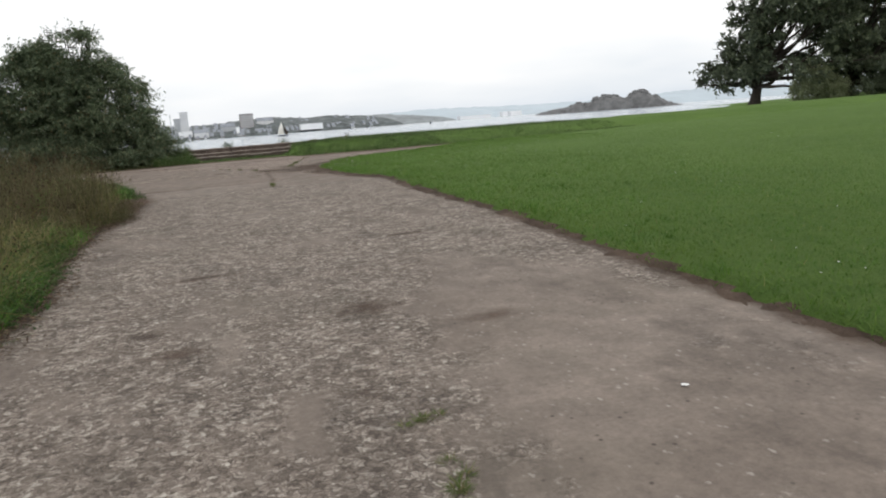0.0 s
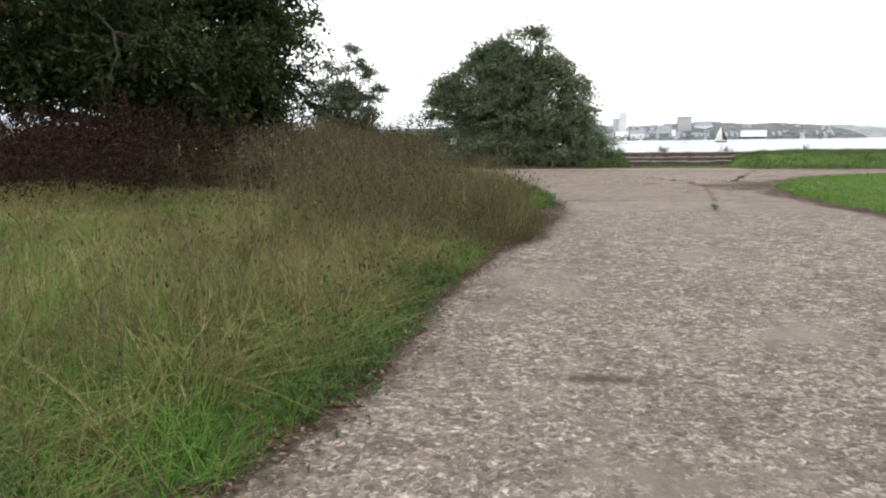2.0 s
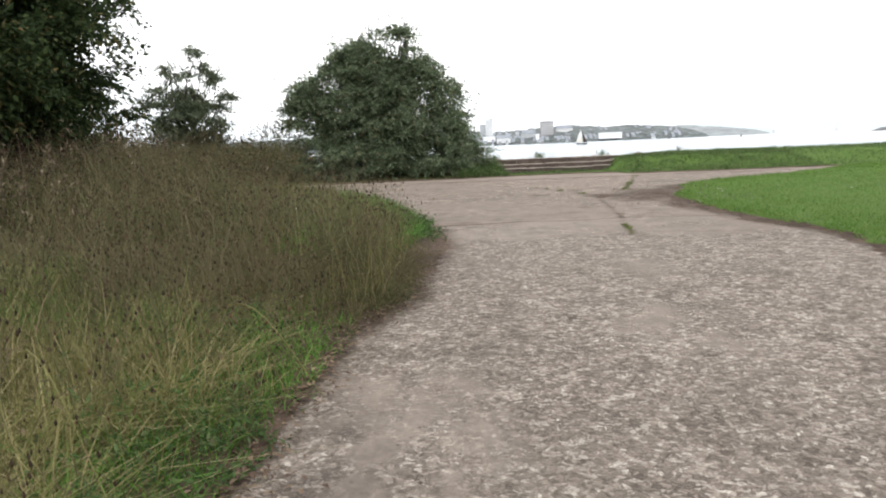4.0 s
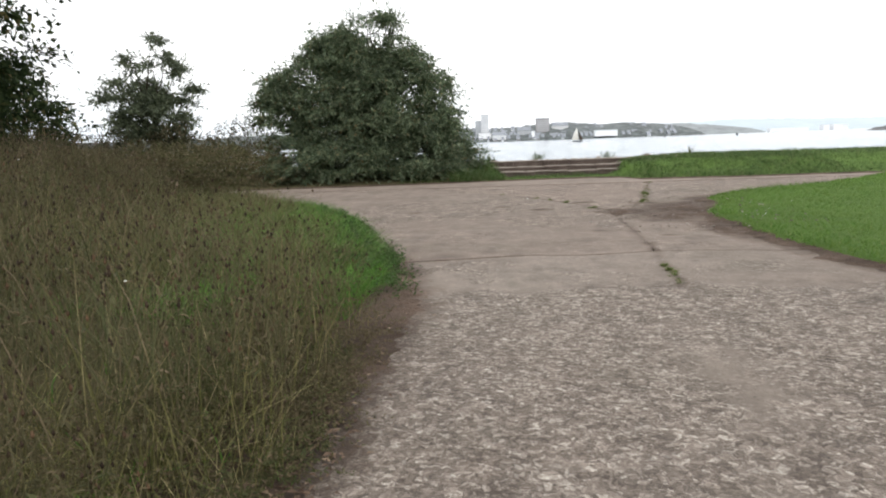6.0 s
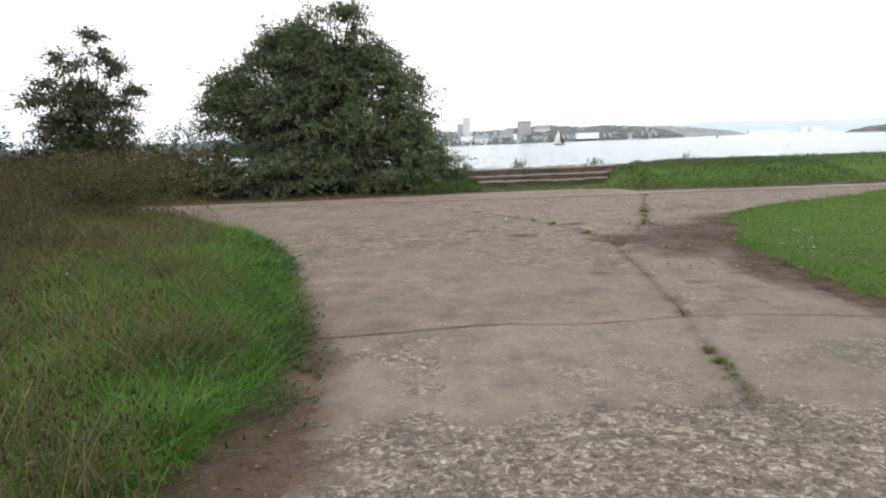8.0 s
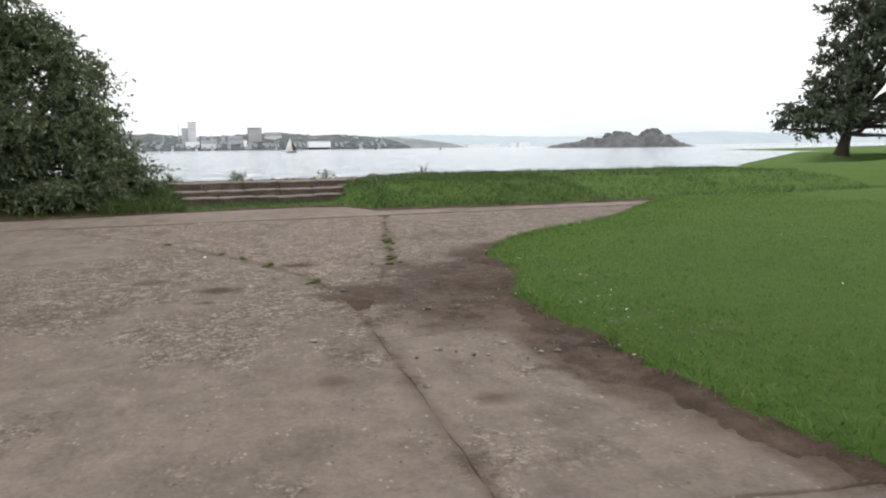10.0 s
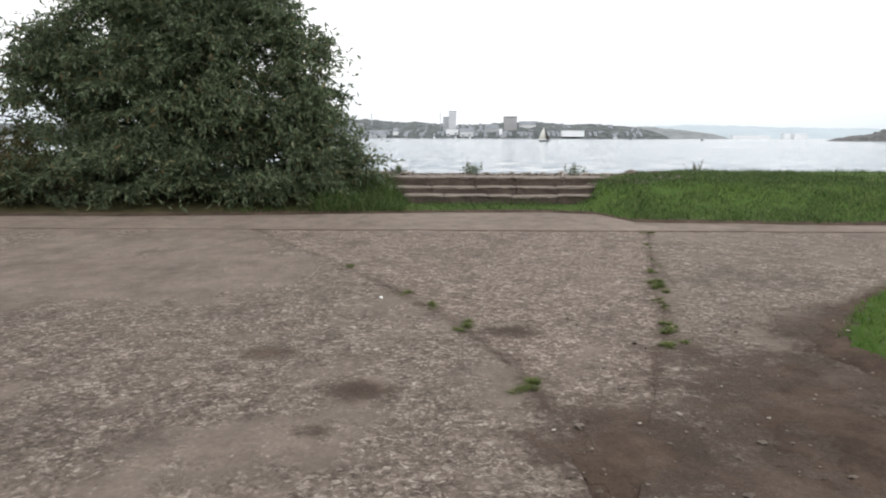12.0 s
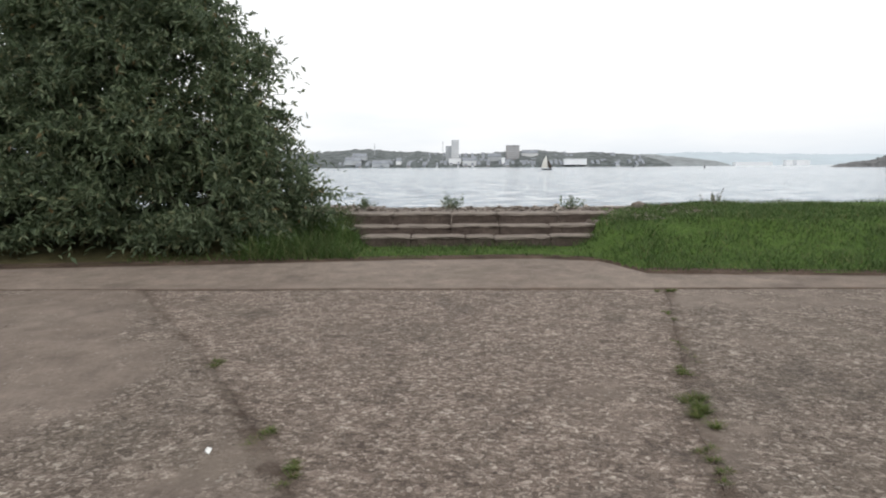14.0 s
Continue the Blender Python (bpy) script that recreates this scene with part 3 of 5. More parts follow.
def gap(y):
    return np.interp(y, [0, 15.5, 17.2, 22.0, 22.8, 32], [0.0006, 0.0006, 0.0015, 0.0015, -0.012, -0.012])


def wander(y, seed, amp=0.03):
    return amp * fbm(np.asarray(y, float), np.asarray(y, float) * 0 + 3.3, 1.6, seed)


def jn(y):
    return tab(JOINT, y) + wander(y, 11)


def jl(y):
    return tab(JOINT_L, y) + wander(y, 12, 0.05)


def jr(y):
    return tab(JOINT_R, y) + wander(y, 13, 0.05)


def fork_l(y):
    return np.where(y < 23.4, jn(np.minimum(y, 23.4)), jl(y))


def fork_r(y):
    return np.where(y < 22.9, jn(np.minimum(y, 22.9)), jr(y))


slab("slab", -8, 18.62, lambda y: left_edge(y) - 0.12, lambda y: right_edge(y) + 0.15, M_CONC_ROUGH, 0.0, 20, nx=80, stop=lambda x: cross_line(x) - np.interp(x, [-1, 0.3, 1.2], [0.016, 0.008, 0.002]))
slab("slab", 18.64, SEAM - 0.015, lambda y: np.where(y < 23.4, left_edge(y) - 0.15, tab(LEFT, y) - 0.4), lambda y: fork_l(y) - gap(y), M_CONC, 0.003, 40, nx=60, start=lambda x: cross_line(x) + 0.004)
slab("slab", 23.5, SEAM - 0.015, lambda y: jl(y) + gap(y), lambda y: jr(y) - gap(y), M_CONC_FORK, -0.003, 60)
slab("slab", 18.72, SEAM - 0.015, lambda y: fork_r(y) + gap(y), lambda y: right_edge(y) + 0.25, M_CONC, 0.0, 70, start=lambda x: cross_line(x) + 0.004)


def far_strip():
    """The long smooth strip that runs across in front of the steps."""
    xs = np.arange(-30, 14.6, 0.15)
    vv = np.concatenate([[0, 0, 0.01], np.linspace(0.05, 0.97, 14), [1, 1]])
    y0, y1 = SEAM + 0.02 + 0.015 * fbm(xs, xs * 0, 1.5, 81), tab(FAR, xs) + 0.06 * fbm(xs, xs * 0, 1.2, 82)
    Y = y0[:, None] + (y1 - y0)[:, None] * vv[None]
    X = np.repeat(xs[:, None], len(vv), 1)
    Z = 0.006 + 0.008 * fbm(X, Y, 0.6, 22)
    Z[:, 0] -= 0.12
    Z[:, 1] -= 0.01
    Z[:, -1] -= 0.12
    Z[0] -= 0.12
    Z[-1] -= 0.12
    ob = np_object("slab", np.stack([X, Y, Z], -1).reshape(-1, 3), grid_faces(len(xs), len(vv)), M_CONC_FAR, True)
    at = ob.data.attributes.new("dirt", "FLOAT", "POINT")
    edge = np.maximum(1 - (Y - y0[:, None]) / 0.10, 1 - (y1[:, None] - Y) / 0.22) * 0.75
    at.data.foreach_set("value", edge.astype(np.float32).ravel())
    under(ob, pavement, None, "smooth pale strip of concrete")


far_strip()


def soil_sheet(name, xs, ys, height, label):
    """A thin spread of earth; where its height falls under the concrete it ends raggedly."""
    X, Y = np.meshgrid(xs, ys, indexing="ij")
    Z = base_z(Y) + height(X, Y)
    f = grid_faces(len(xs), len(ys))
    zc, lc = (Z - base_z(Y)).reshape(-1)[f].max(1), (land(X, Y) - Z).reshape(-1)[f].max(1)
    keep = (zc > -0.02) & (lc < 0.12)
    ob = np_object(name, np.stack([X, Y, Z], -1).reshape(-1, 3), f[keep], M_SOIL, True)
    return tagged(ob, label, "soil", kind="stuff")


def dirt_height(x, y):
    n = fbm(x, y, 1.2, 91) * 0.4 + fbm(x, y, 6, 92) * 0.35 + fbm(x, y, 17, 93) * 0.25
    edge = (x - (tab(RIGHT, y) - 0.17)) * 2.6 * np.where(y > 24, 0.7, 1.0)
    return np.clip(0.045 * (np.maximum(soil_core(x, y) - 0.72, edge) + n * 1.0), -0.05, 0.030)


def rim_height(x, y):
    n = 0.6 * fbm(x, y, 2.5, 95) + 0.5 * fbm(x, y, 9, 96)
    return np.clip(0.05 * ((x - (tab(RIGHT, y) - 0.04)) * 4 + n), -0.05, 0.03)


def foot_height(x, y):
    n = 0.5 * fbm(x, y, 2.0, 97) + 0.5 * fbm(x, y, 8, 98) + 0.3 * fbm(x, y, 20, 99)
    wide = -0.05 + 0.17 * sstep((2.7 - np.abs(y - 15.7)) / 2)
    return np.clip(0.05 * (((tab(LEFT, y) + wide) - x) * 3.2 + n), -0.05, 0.03)


soil_sheet("soil_patch", np.arange(2.0, 9.5, 0.04), np.arange(17, 30, 0.045), dirt_height, "bare trodden brown earth spread over the concrete")
soil_sheet("soil_patch", np.arange(3.2, 5.2, 0.04), np.arange(-4, 17.05, 0.06), rim_height, "narrow strip of brown earth along the lawn")
def bank_foot_height(x, y):
    n = 0.6 * fbm(x, y, 2.2, 88) + 0.5 * fbm(x, y, 8, 89)
    return np.clip(0.05 * ((y - (tab(FAR, x) - 0.02)) * 5 + n), -0.05, 0.035)


soil_sheet("soil_patch", np.arange(-9, 13.5, 0.06), np.arange(32.6, 35.2, 0.05), bank_foot_height, "thin line of brown earth between the concrete strip and the bank")
soil_sheet("soil_patch", np.arange(-3.6, 0.4, 0.035), np.arange(2, 27, 0.05), foot_height, "brown earth and litter at the foot of the weeds")

# ---------------------------------------------------------------- stone steps


def build_steps():
    steps = tagged(empty("stone_steps", 2.9, 36.2, 0), "three long weathered stone steps half sunk in grass", "steps")
    rs = np.random.default_rng(105)
    rows = [(36.15, 0.02, 0.235, 0.85, 5.15), (36.62, 0.20, 0.395, 0.60, 5.3), (37.10, 0.36, 0.585, 0.40, 5.5)]
    for k, (y, z0, z1, x0, x1) in enumerate(rows):
        prof = [(0.0, z0 - 0.2), (0.0, z1 - 0.045), (-0.010, z1 - 0.040), (-0.016, z1 - 0.020), (-0.010, z1 - 0.003), (0.01, z1), (0.25, z1 + 0.004), (0.60, z1 + 0.004), (0.60, z1 - 0.2)]
        cuts = np.concatenate([[x0], np.sort(x0 + (x1 - x0) * (np.arange(1, 5) + rs.uniform(-0.22, 0.22, 4)) / 5), [x1]])
        for a, b in zip(cuts, cuts[1:]):
            xs = np.linspace(a + 0.007, b - 0.007, max(6, int((b - a) / 0.06)))
            tilt, sink = rs.normal(0, 0.006), rs.normal(0, 0.006)
            for name, sel, mat in (("riser", prof[:3], M_STEP), ("tread", prof[2:], M_TREAD)):
                X = np.repeat(xs[:, None], len(sel), 1)
                Y = np.array([y + p[0] for p in sel])[None] + 0.035 * fbm(X, X * 0 + k, 2.2, 100 + k) - (0.030 * fbm(X, X * 0 + np.arange(len(sel)) * 0.7, 6.0, 104 + k))
                Z = np.array([p[1] for p in sel])[None] + sink + tilt * (X - a) + 0.012 * fbm(X, X * 0, 0.9, 110 + k) + 0.008 * fbm(X, Y, 5.0, 114 + k)
                ends = np.minimum(X - a, b - X)
                Z = Z - 0.02 * np.exp(-ends / 0.03) * (np.arange(len(sel)) > (2 if name == "tread" else 0))[None]
                ob = np_object(name, np.stack([X, Y, Z], -1).reshape(-1, 3), grid_faces(len(xs), len(sel))[:, ::-1], mat)
                under(ob, steps, None, "crumbling dark stone riser" if name == "riser" else "pale worn step tread")


build_steps()


def stones(name, n, xs, ys, size, seed, label, zoff=0.0):
    """Loose stones: squashed, chipped lumps."""
    r = np.random.default_rng(seed)
    base = np.array([(1, 0, 0), (-1, 0, 0), (0, 1, 0), (0, -1, 0), (0, 0, 1), (0, 0, -0.6), (0.7, 0.7, 0.5), (-0.7, 0.6, 0.5), (0.6, -0.7, 0.5), (-0.7, -0.7, 0.4)])
    tri = np.array([(4, 0, 6), (6, 0, 2), (4, 6, 2), (4, 2, 7), (7, 2, 1), (4, 7, 1), (4, 1, 9), (9, 1, 3), (4, 9, 3), (4, 3, 8), (8, 3, 0), (4, 8, 0), (5, 2, 0), (5, 1, 2), (5, 3, 1), (5, 0, 3)])
    x, y = r.uniform(*xs, n), r.uniform(*ys, n)
    s = size * r.lognormal(0, 0.5, n)
    sc = np.stack([s * r.uniform(0.7, 1.5, n), s * r.uniform(0.7, 1.4, n), s * r.uniform(0.4, 0.9, n)], -1)
    v = base[None] * sc[:, None] * r.uniform(0.75, 1.2, (n, 10, 1))
    a = r.uniform(0, 6.28, n)
    vx, vy = v[..., 0] * np.cos(a)[:, None] - v[..., 1] * np.sin(a)[:, None], v[..., 0] * np.sin(a)[:, None] + v[..., 1] * np.cos(a)[:, None]
    z = land(x, y) + zoff
    V = np.stack([vx + x[:, None], vy + y[:, None], v[..., 2] + z[:, None] + sc[:, None, 2] * 0.3], -1)
    F = (tri[None] + (np.arange(n) * 10)[:, None, None]).reshape(-1, 3)
    return tagged(np_object(name, V.reshape(-1, 3), F, M_STONE), label, "stones", kind="stuff")


stones("shingle", 3200, (-1.5, 8.0), (37.8, 41.2), 0.020, 5, "pale pebbles and driftwood scraps above the steps")
stones("loose_grit", 700, (2.4, 5.4), (20.5, 26.5), 0.007, 7, "pale grit scattered over trodden earth and concrete", 0.034)
stones("loose_rocks", 16, (3.5, 7.6), (39.4, 40.8), 0.07, 6, "loose pale rocks on the shingle crest")

# ---------------------------------------------------------------- growth


def ribbons(x, y, z, h, w, lean, seed, segs=3, curl=0.5, az=None):
    """Blades: tapering ribbons that rise and bend. Arrays in, (verts, quads) out."""
    r = np.random.default_rng(seed)
    n = len(x)
    a = r.uniform(0, 2 * np.pi, n) if az is None else az
    dx, dy = np.cos(a), np.sin(a)
    b = a + r.uniform(0.6, 2.5, n)
    wx, wy = np.cos(b), np.sin(b)
    V = np.empty((n, segs + 1, 2, 3))
    for k in range(segs + 1):
        t = k / segs
        out = lean * h * (t * 0.4 + curl * t * t)
        up = h * (t - 0.25 * np.minimum(lean, 1.6) * t * t)
        ww = w * (1 - t) ** 0.7 * 0.5 + 0.0006
        for side, sg in ((0, -1), (1, 1)):
            V[:, k, side, 0] = x + dx * out + sg * wx * ww
            V[:, k, side, 1] = y + dy * out + sg * wy * ww
            V[:, k, side, 2] = z + up
    q = np.array([(2 * k, 2 * k + 1, 2 * k + 3, 2 * k + 2) for k in range(segs)])
    F = (q[None] + (np.arange(n) * 2 * (segs + 1))[:, None, None]).reshape(-1, 4)
    return V.reshape(-1, 3), F


def leaf_quads(p, d, up, length, width):
    """Pointed leaves as folded diamonds: p base, d direction, arrays (n, 3)."""
    side = np.cross(d, up)
    side /= np.linalg.norm(side, axis=1, keepdims=True) + 1e-9
    nrm = np.cross(side, d)
    L, W = length[:, None], width[:, None]
    mid = p + d * L * 0.45
    V = np.stack([p, mid + side * W * 0.5 + nrm * W * 0.18, p + d * L - nrm * L * 0.12, mid - side * W * 0.5 + nrm * W * 0.18], 1)
    F = np.arange(len(p) * 4).reshape(-1, 4)
    return V.reshape(-1, 3), F


def joined(*sets):
    V, F, k = [], [], 0
    for v, f in sets:
        V.append(v)
        F.append(f + k)
        k += len(v)
    return np.concatenate(V), np.concatenate(F)


def unit(v):
    return v / (np.linalg.norm(v, axis=-1, keepdims=True) + 1e-9)


def sprigs(base, direction, length, per, leaf, seed, droop=0.3, ratio=0.42):
    """Twigs with leaves set along them. base, direction (n, 3); length (n)."""
    r = np.random.default_rng(seed)
    n = len(base)
    t = (np.arange(per)[None] + r.uniform(0, 1, (n, per))) / per
    p = base[:, None] + direction[:, None] * (length[:, None] * t)[..., None]
    p[..., 2] -= droop * length[:, None] * t * t
    rnd = unit(r.normal(size=(n, per, 3)))
    d = unit(direction[:, None] * 0.75 + rnd * 0.9 + np.array([0, 0, -0.25]))
    up = unit(r.normal(size=(n, per, 3)) * 0.6 + np.array([0, 0, 1.0]))
    ln = leaf * r.uniform(0.6, 1.35, (n, per))
    return leaf_quads(p.reshape(-1, 3), d.reshape(-1, 3), up.reshape(-1, 3), ln.ravel(), ln.ravel() * ratio)


def limb(points, radii, sides=7):
    """A tapered, bent limb through points."""
    pts = np.asarray(points, float)
    tang = np.gradient(pts, axis=0)
    V = []
    for p, tdir, r in zip(pts, unit(tang), radii):
        a = unit(np.cross(tdir, (0.3, 0.9, 0.2)))
        b = np.cross(tdir, a)
        for k in range(sides):
            an = 2 * np.pi * k / sides
            V.append(p + (a * np.cos(an) + b * np.sin(an)) * r)
    F = [(i * sides + k, i * sides + (k + 1) % sides, (i + 1) * sides + (k + 1) % sides, (i + 1) * sides + k) for i in range(len(pts) - 1) for k in range(sides)]
    return np.array(V), np.array(F)


def bent(a, b, seed, n=6, amp=0.12):
    r = np.random.default_rng(seed)
    a, b = np.asarray(a, float), np.asarray(b, float)
    t = np.linspace(0, 1, n)[:, None]
    off = np.cumsum(r.normal(size=(n, 3)), 0) * amp * np.linalg.norm(b - a) / n
    return a + (b - a) * t + off * t * (1.2 - t) * 2


def leafy(name, root, clumps, trunk, n_sprigs, per, leaf, material, seed, label, category, twig=0.45, droop=0.3, inner=0.25, ratio=0.42, out_bias=1.0, trunk_top=0.5, group="", hole=-0.38, lean=0.6, thin_top=0.0, spray=1, long_shoots=0.0):
    """A tree or bush: trunk and limbs, and a crown of sprigs on uneven clumps (x, y, z, rx, ry, rz)."""
    r = np.random.default_rng(seed)
    root = np.asarray(root, float)
    thing = tagged(empty(name, *root), label, category, group)
    C = np.asarray(clumps, float)
    top = root + (C[:, :3].mean(0) - root) * np.array([lean, lean, trunk_top])
    V, F = limb(bent(root - (0, 0, 0.15), top, seed, 7, 0.10), np.linspace(trunk, trunk * 0.62, 7) * np.array([1.35, 1.08, 1, 1, 1, 1, 1]), 10)
    under(np_object("trunk", V, F, M_BARK, True), thing)
    for k, c in enumerate(C):
        start = root + (top - root) * r.uniform(0.45, 1.0)
        sets = [limb(bent(start, c[:3], seed + k + 1, 7, 0.25), np.linspace(trunk * 0.45, trunk * 0.07, 7), 6)]
        for j in range(4):
            end = c[:3] + unit(r.normal(size=3) + np.array([0, 0, 0.4])) * c[3:] * 0.95
            sets.append(limb(bent(c[:3], end, seed + 50 * k + j, 5, 0.3), np.linspace(trunk * 0.10, trunk * 0.02, 5), 4))
        V, F = joined(*sets)
        under(np_object("limb", V, F, M_BARK, True), thing)
    n_tips = n_sprigs // spray
    vol = (C[:, 3] * C[:, 4] * C[:, 5]) ** 0.67
    which = r.choice(len(C), n_tips, p=vol / vol.sum())
    d = unit(r.normal(size=(n_tips, 3)))
    rad = np.where(r.uniform(size=n_tips) < inner, r.uniform(0.3, 0.85, n_tips), r.uniform(0.82, 1.0, n_tips))
    lump = 1 + 0.24 * np.sin(d[:, 0] * 5 + which * 2.1) * np.sin(d[:, 1] * 6 + which) + 0.1 * np.sin(d[:, 2] * 9 + which * 1.7)
    base = C[which, :3] + d * C[which, 3:] * (rad * lump)[:, None]
    keep = base[:, 2] > land(base[:, 0], base[:, 1]) + 0.05
    # thin out in places, so that light shows through
    keep &= fbm(base[:, 0] * 1.0 + base[:, 2] * 0.7, base[:, 1] - base[:, 2] * 0.9, 1.1, seed) > hole + thin_top * sstep((base[:, 2] - root[2] - 2.0) / 2.5)
    base, d = base[keep], d[keep]
    if spray > 1:
        # leading shoots with flat sprays of side shoots round them
        lead = unit(d * out_bias + r.normal(size=d.shape) * 0.3 + np.array([0, 0, 0.15]))
        base, lead = np.repeat(base, spray, 0), np.repeat(lead, spray, 0)
        fan = r.normal(size=base.shape) * np.array([1, 1, 0.38])
        outward = unit(lead * 0.75 + fan * 0.62)
        base = base - lead * twig * r.uniform(0.1, 0.8, len(base))[:, None] + fan * twig * 0.10
    else:
        outward = unit(d * out_bias + r.normal(size=d.shape) * 0.45 + np.array([0, 0, 0.25]))
    ln = twig * r.uniform(0.5, 1.5, len(base)) * np.where(r.uniform(size=len(base)) < long_shoots, 1.8, 1.0)
    V, F = sprigs(base, outward, ln, per, leaf, seed + 3, droop, ratio)
    zmin = land(V[::4, 0], V[::4, 1])
    ok = (V.reshape(-1, 4, 3)[:, :, 2].min(1) > zmin - 0.02)
    Q = V.reshape(-1, 4, 3)[ok].reshape(-1, 3)
    under(np_object("crown", Q, np.arange(len(Q)).reshape(-1, 4), material), thing)
    return thing


def cluster(cx, cy, z0, z1, rx, ry, n, seed, rs=(0.25, 0.42), power=1.0):
    """Clump centres filling a dome from z0 to z1."""
    r = np.random.default_rng(seed)
    out = []
    for k in range(n):
        t = (k + r.uniform(0, 1)) / n
        a = k * 2.39996 + r.uniform(-0.3, 0.3)
        z = z0 + (z1 - z0) * t * 0.86
        prof = max(0.06, (1 - t ** 1.7)) ** power
        rr = prof * math.sqrt(r.uniform(0.35, 1.0)) * 0.72
        s = r.uniform(*rs)
        out.append((cx + rx * rr * math.cos(a), cy + ry * rr * math.sin(a), z, rx * s, ry * s, (z1 - z0) * s * 0.55))
    return out


# the big bush beside the steps
bush_clumps = cluster(-4.0, 36.9, 0.6, 5.2, 4.0, 2.6, 34, 3, (0.24, 0.36), 0.8) + [(-1.5, 35.2, 0.7, 0.9, 0.7, 0.6), (-3.2, 35.0, 0.65, 1.0, 0.6, 0.6), (-5.0, 34.9, 0.65, 1.0, 0.6, 0.6), (-6.6, 34.9, 0.65, 0.9, 0.6, 0.6), (-0.75, 36.2, 0.8, 0.8, 1.0, 0.7), (-0.85, 36.6, 2.1, 0.65, 1.1, 0.7), (-1.95, 36.8, 3.6, 0.45, 0.7, 0.4), (-2.6, 36.7, 4.4, 0.45, 0.6, 0.4), (-3.6, 36.8, 5.3, 0.9, 0.8, 0.6), (-3.5, 36.6, 5.95, 0.42, 0.4, 0.4), (-2.85, 36.7, 5.6, 0.5, 0.5, 0.4), (-4.2, 36.6, 5.6, 0.4, 0.4, 0.35), (-2.5, 36.7, 5.85, 0.25, 0.3, 0.25), (-2.1, 36.7, 4.7, 0.4, 0.45, 0.4), (-0.5, 36.5, 1.0, 0.5, 0.8, 0.35), (-1.0, 36.5, 3.1, 0.35, 0.5, 0.3), (-7.3, 36.9, 3.6, 0.55, 0.6, 0.45), (-6.7, 37.0, 4.0, 0.6, 0.6, 0.35), (-5.8, 36.9, 4.5, 0.65, 0.6, 0.35), (-7.6, 36.8, 2.7, 0.5, 0.7, 0.6), (-4.7, 36.7, 5.2, 0.6, 0.5, 0.4), (-2.3, 36.7, 4.9, 0.6, 0.6, 0.5), (-1.8, 36.7, 4.1, 0.6, 0.6, 0.5), (-2.8, 36.6, 5.3, 0.5, 0.5, 0.4), (-1.4, 36.6, 3.5, 0.5, 0.6, 0.4), (-4.6, 36.8, 5.6, 0.6, 0.5, 0.35), (-5.5, 37.0, 5.0, 0.55, 0.5, 0.35), (-3.3, 36.7, 5.9, 0.55, 0.5, 0.35), (-3.6, 36.7, 6.0, 0.4, 0.4, 0.3), (-4.2, 36.7, 5.8, 0.7, 0.5, 0.4), (-2.8, 36.7, 5.6, 0.7, 0.5, 0.4), (-4.9, 36.8, 5.3, 0.7, 0.6, 0.4), (-7.3, 36.8, 3.5, 0.4, 0.5, 0.35), (-6.7, 36.9, 3.75, 0.75, 0.8, 0.45), (-5.8, 36.9, 4.45, 0.65, 0.7, 0.4), (-4.8, 36.8, 5.0, 0.65, 0.7, 0.4), (-7.0, 36.8, 2.9, 0.7, 1.1, 1.0), (-1.0, 36.6, 1.4, 0.75, 1.3, 1.0), (-1.2, 36.8, 2.7, 0.7, 1.1, 0.8), (-4.6, 35.6, 0.8, 1.6, 1.0, 0.9), (-2.0, 35.6, 0.8, 1.3, 1.0, 0.9), (-6.6, 35.9, 0.9, 1.2, 1.0, 0.9)]
leafy("bush", (-3.7, 37.0, 0.3), bush_clumps, 0.13, 20000, 11, 0.138, M_BUSH, 31, "large dense grey-green leafy bush beside the stone steps", "bush", twig=0.50, droop=0.30, trunk_top=0.45, ratio=0.36, hole=-0.22, thin_top=0.20, inner=0.14, spray=10, long_shoots=0.07)

# young thin tree beyond the hedge
small = cluster(-12.4, 37.5, 1.6, 4.6, 2.0, 1.8, 10, 8, (0.14, 0.22), 0.9) + [(-11.6, 37.4, 5.0, 0.25, 0.3, 0.4), (-11.2, 37.4, 4.4, 0.25, 0.3, 0.4), (-13.6, 37.4, 4.0, 0.4, 0.4, 0.3), (-12.2, 37.4, 4.6, 0.3, 0.4, 0.4), (-12.2, 37.4, 2.6, 1.7, 1.4, 0.9), (-12.5, 37.3, 3.3, 0.9, 0.9, 0.7), (-10.9, 37.4, 3.2, 0.4, 0.4, 0.3), (-14.0, 37.4, 3.5, 0.4, 0.4, 0.25), (-10.6, 37.4, 3.7, 0.3, 0.3, 0.25), (-13.0, 37.4, 4.7, 0.3, 0.3, 0.3), (-11.9, 37.4, 5.5, 0.2, 0.2, 0.3)]
leafy("young_tree", (-12.2, 37.6, 0.4), small, 0.09, 2000, 8, 0.15, M_OAK, 41, "young open-crowned tree with sparse green leaves behind the hedge", "tree", twig=0.5, droop=0.15, trunk_top=0.7, ratio=0.4, spray=8, hole=-0.5)

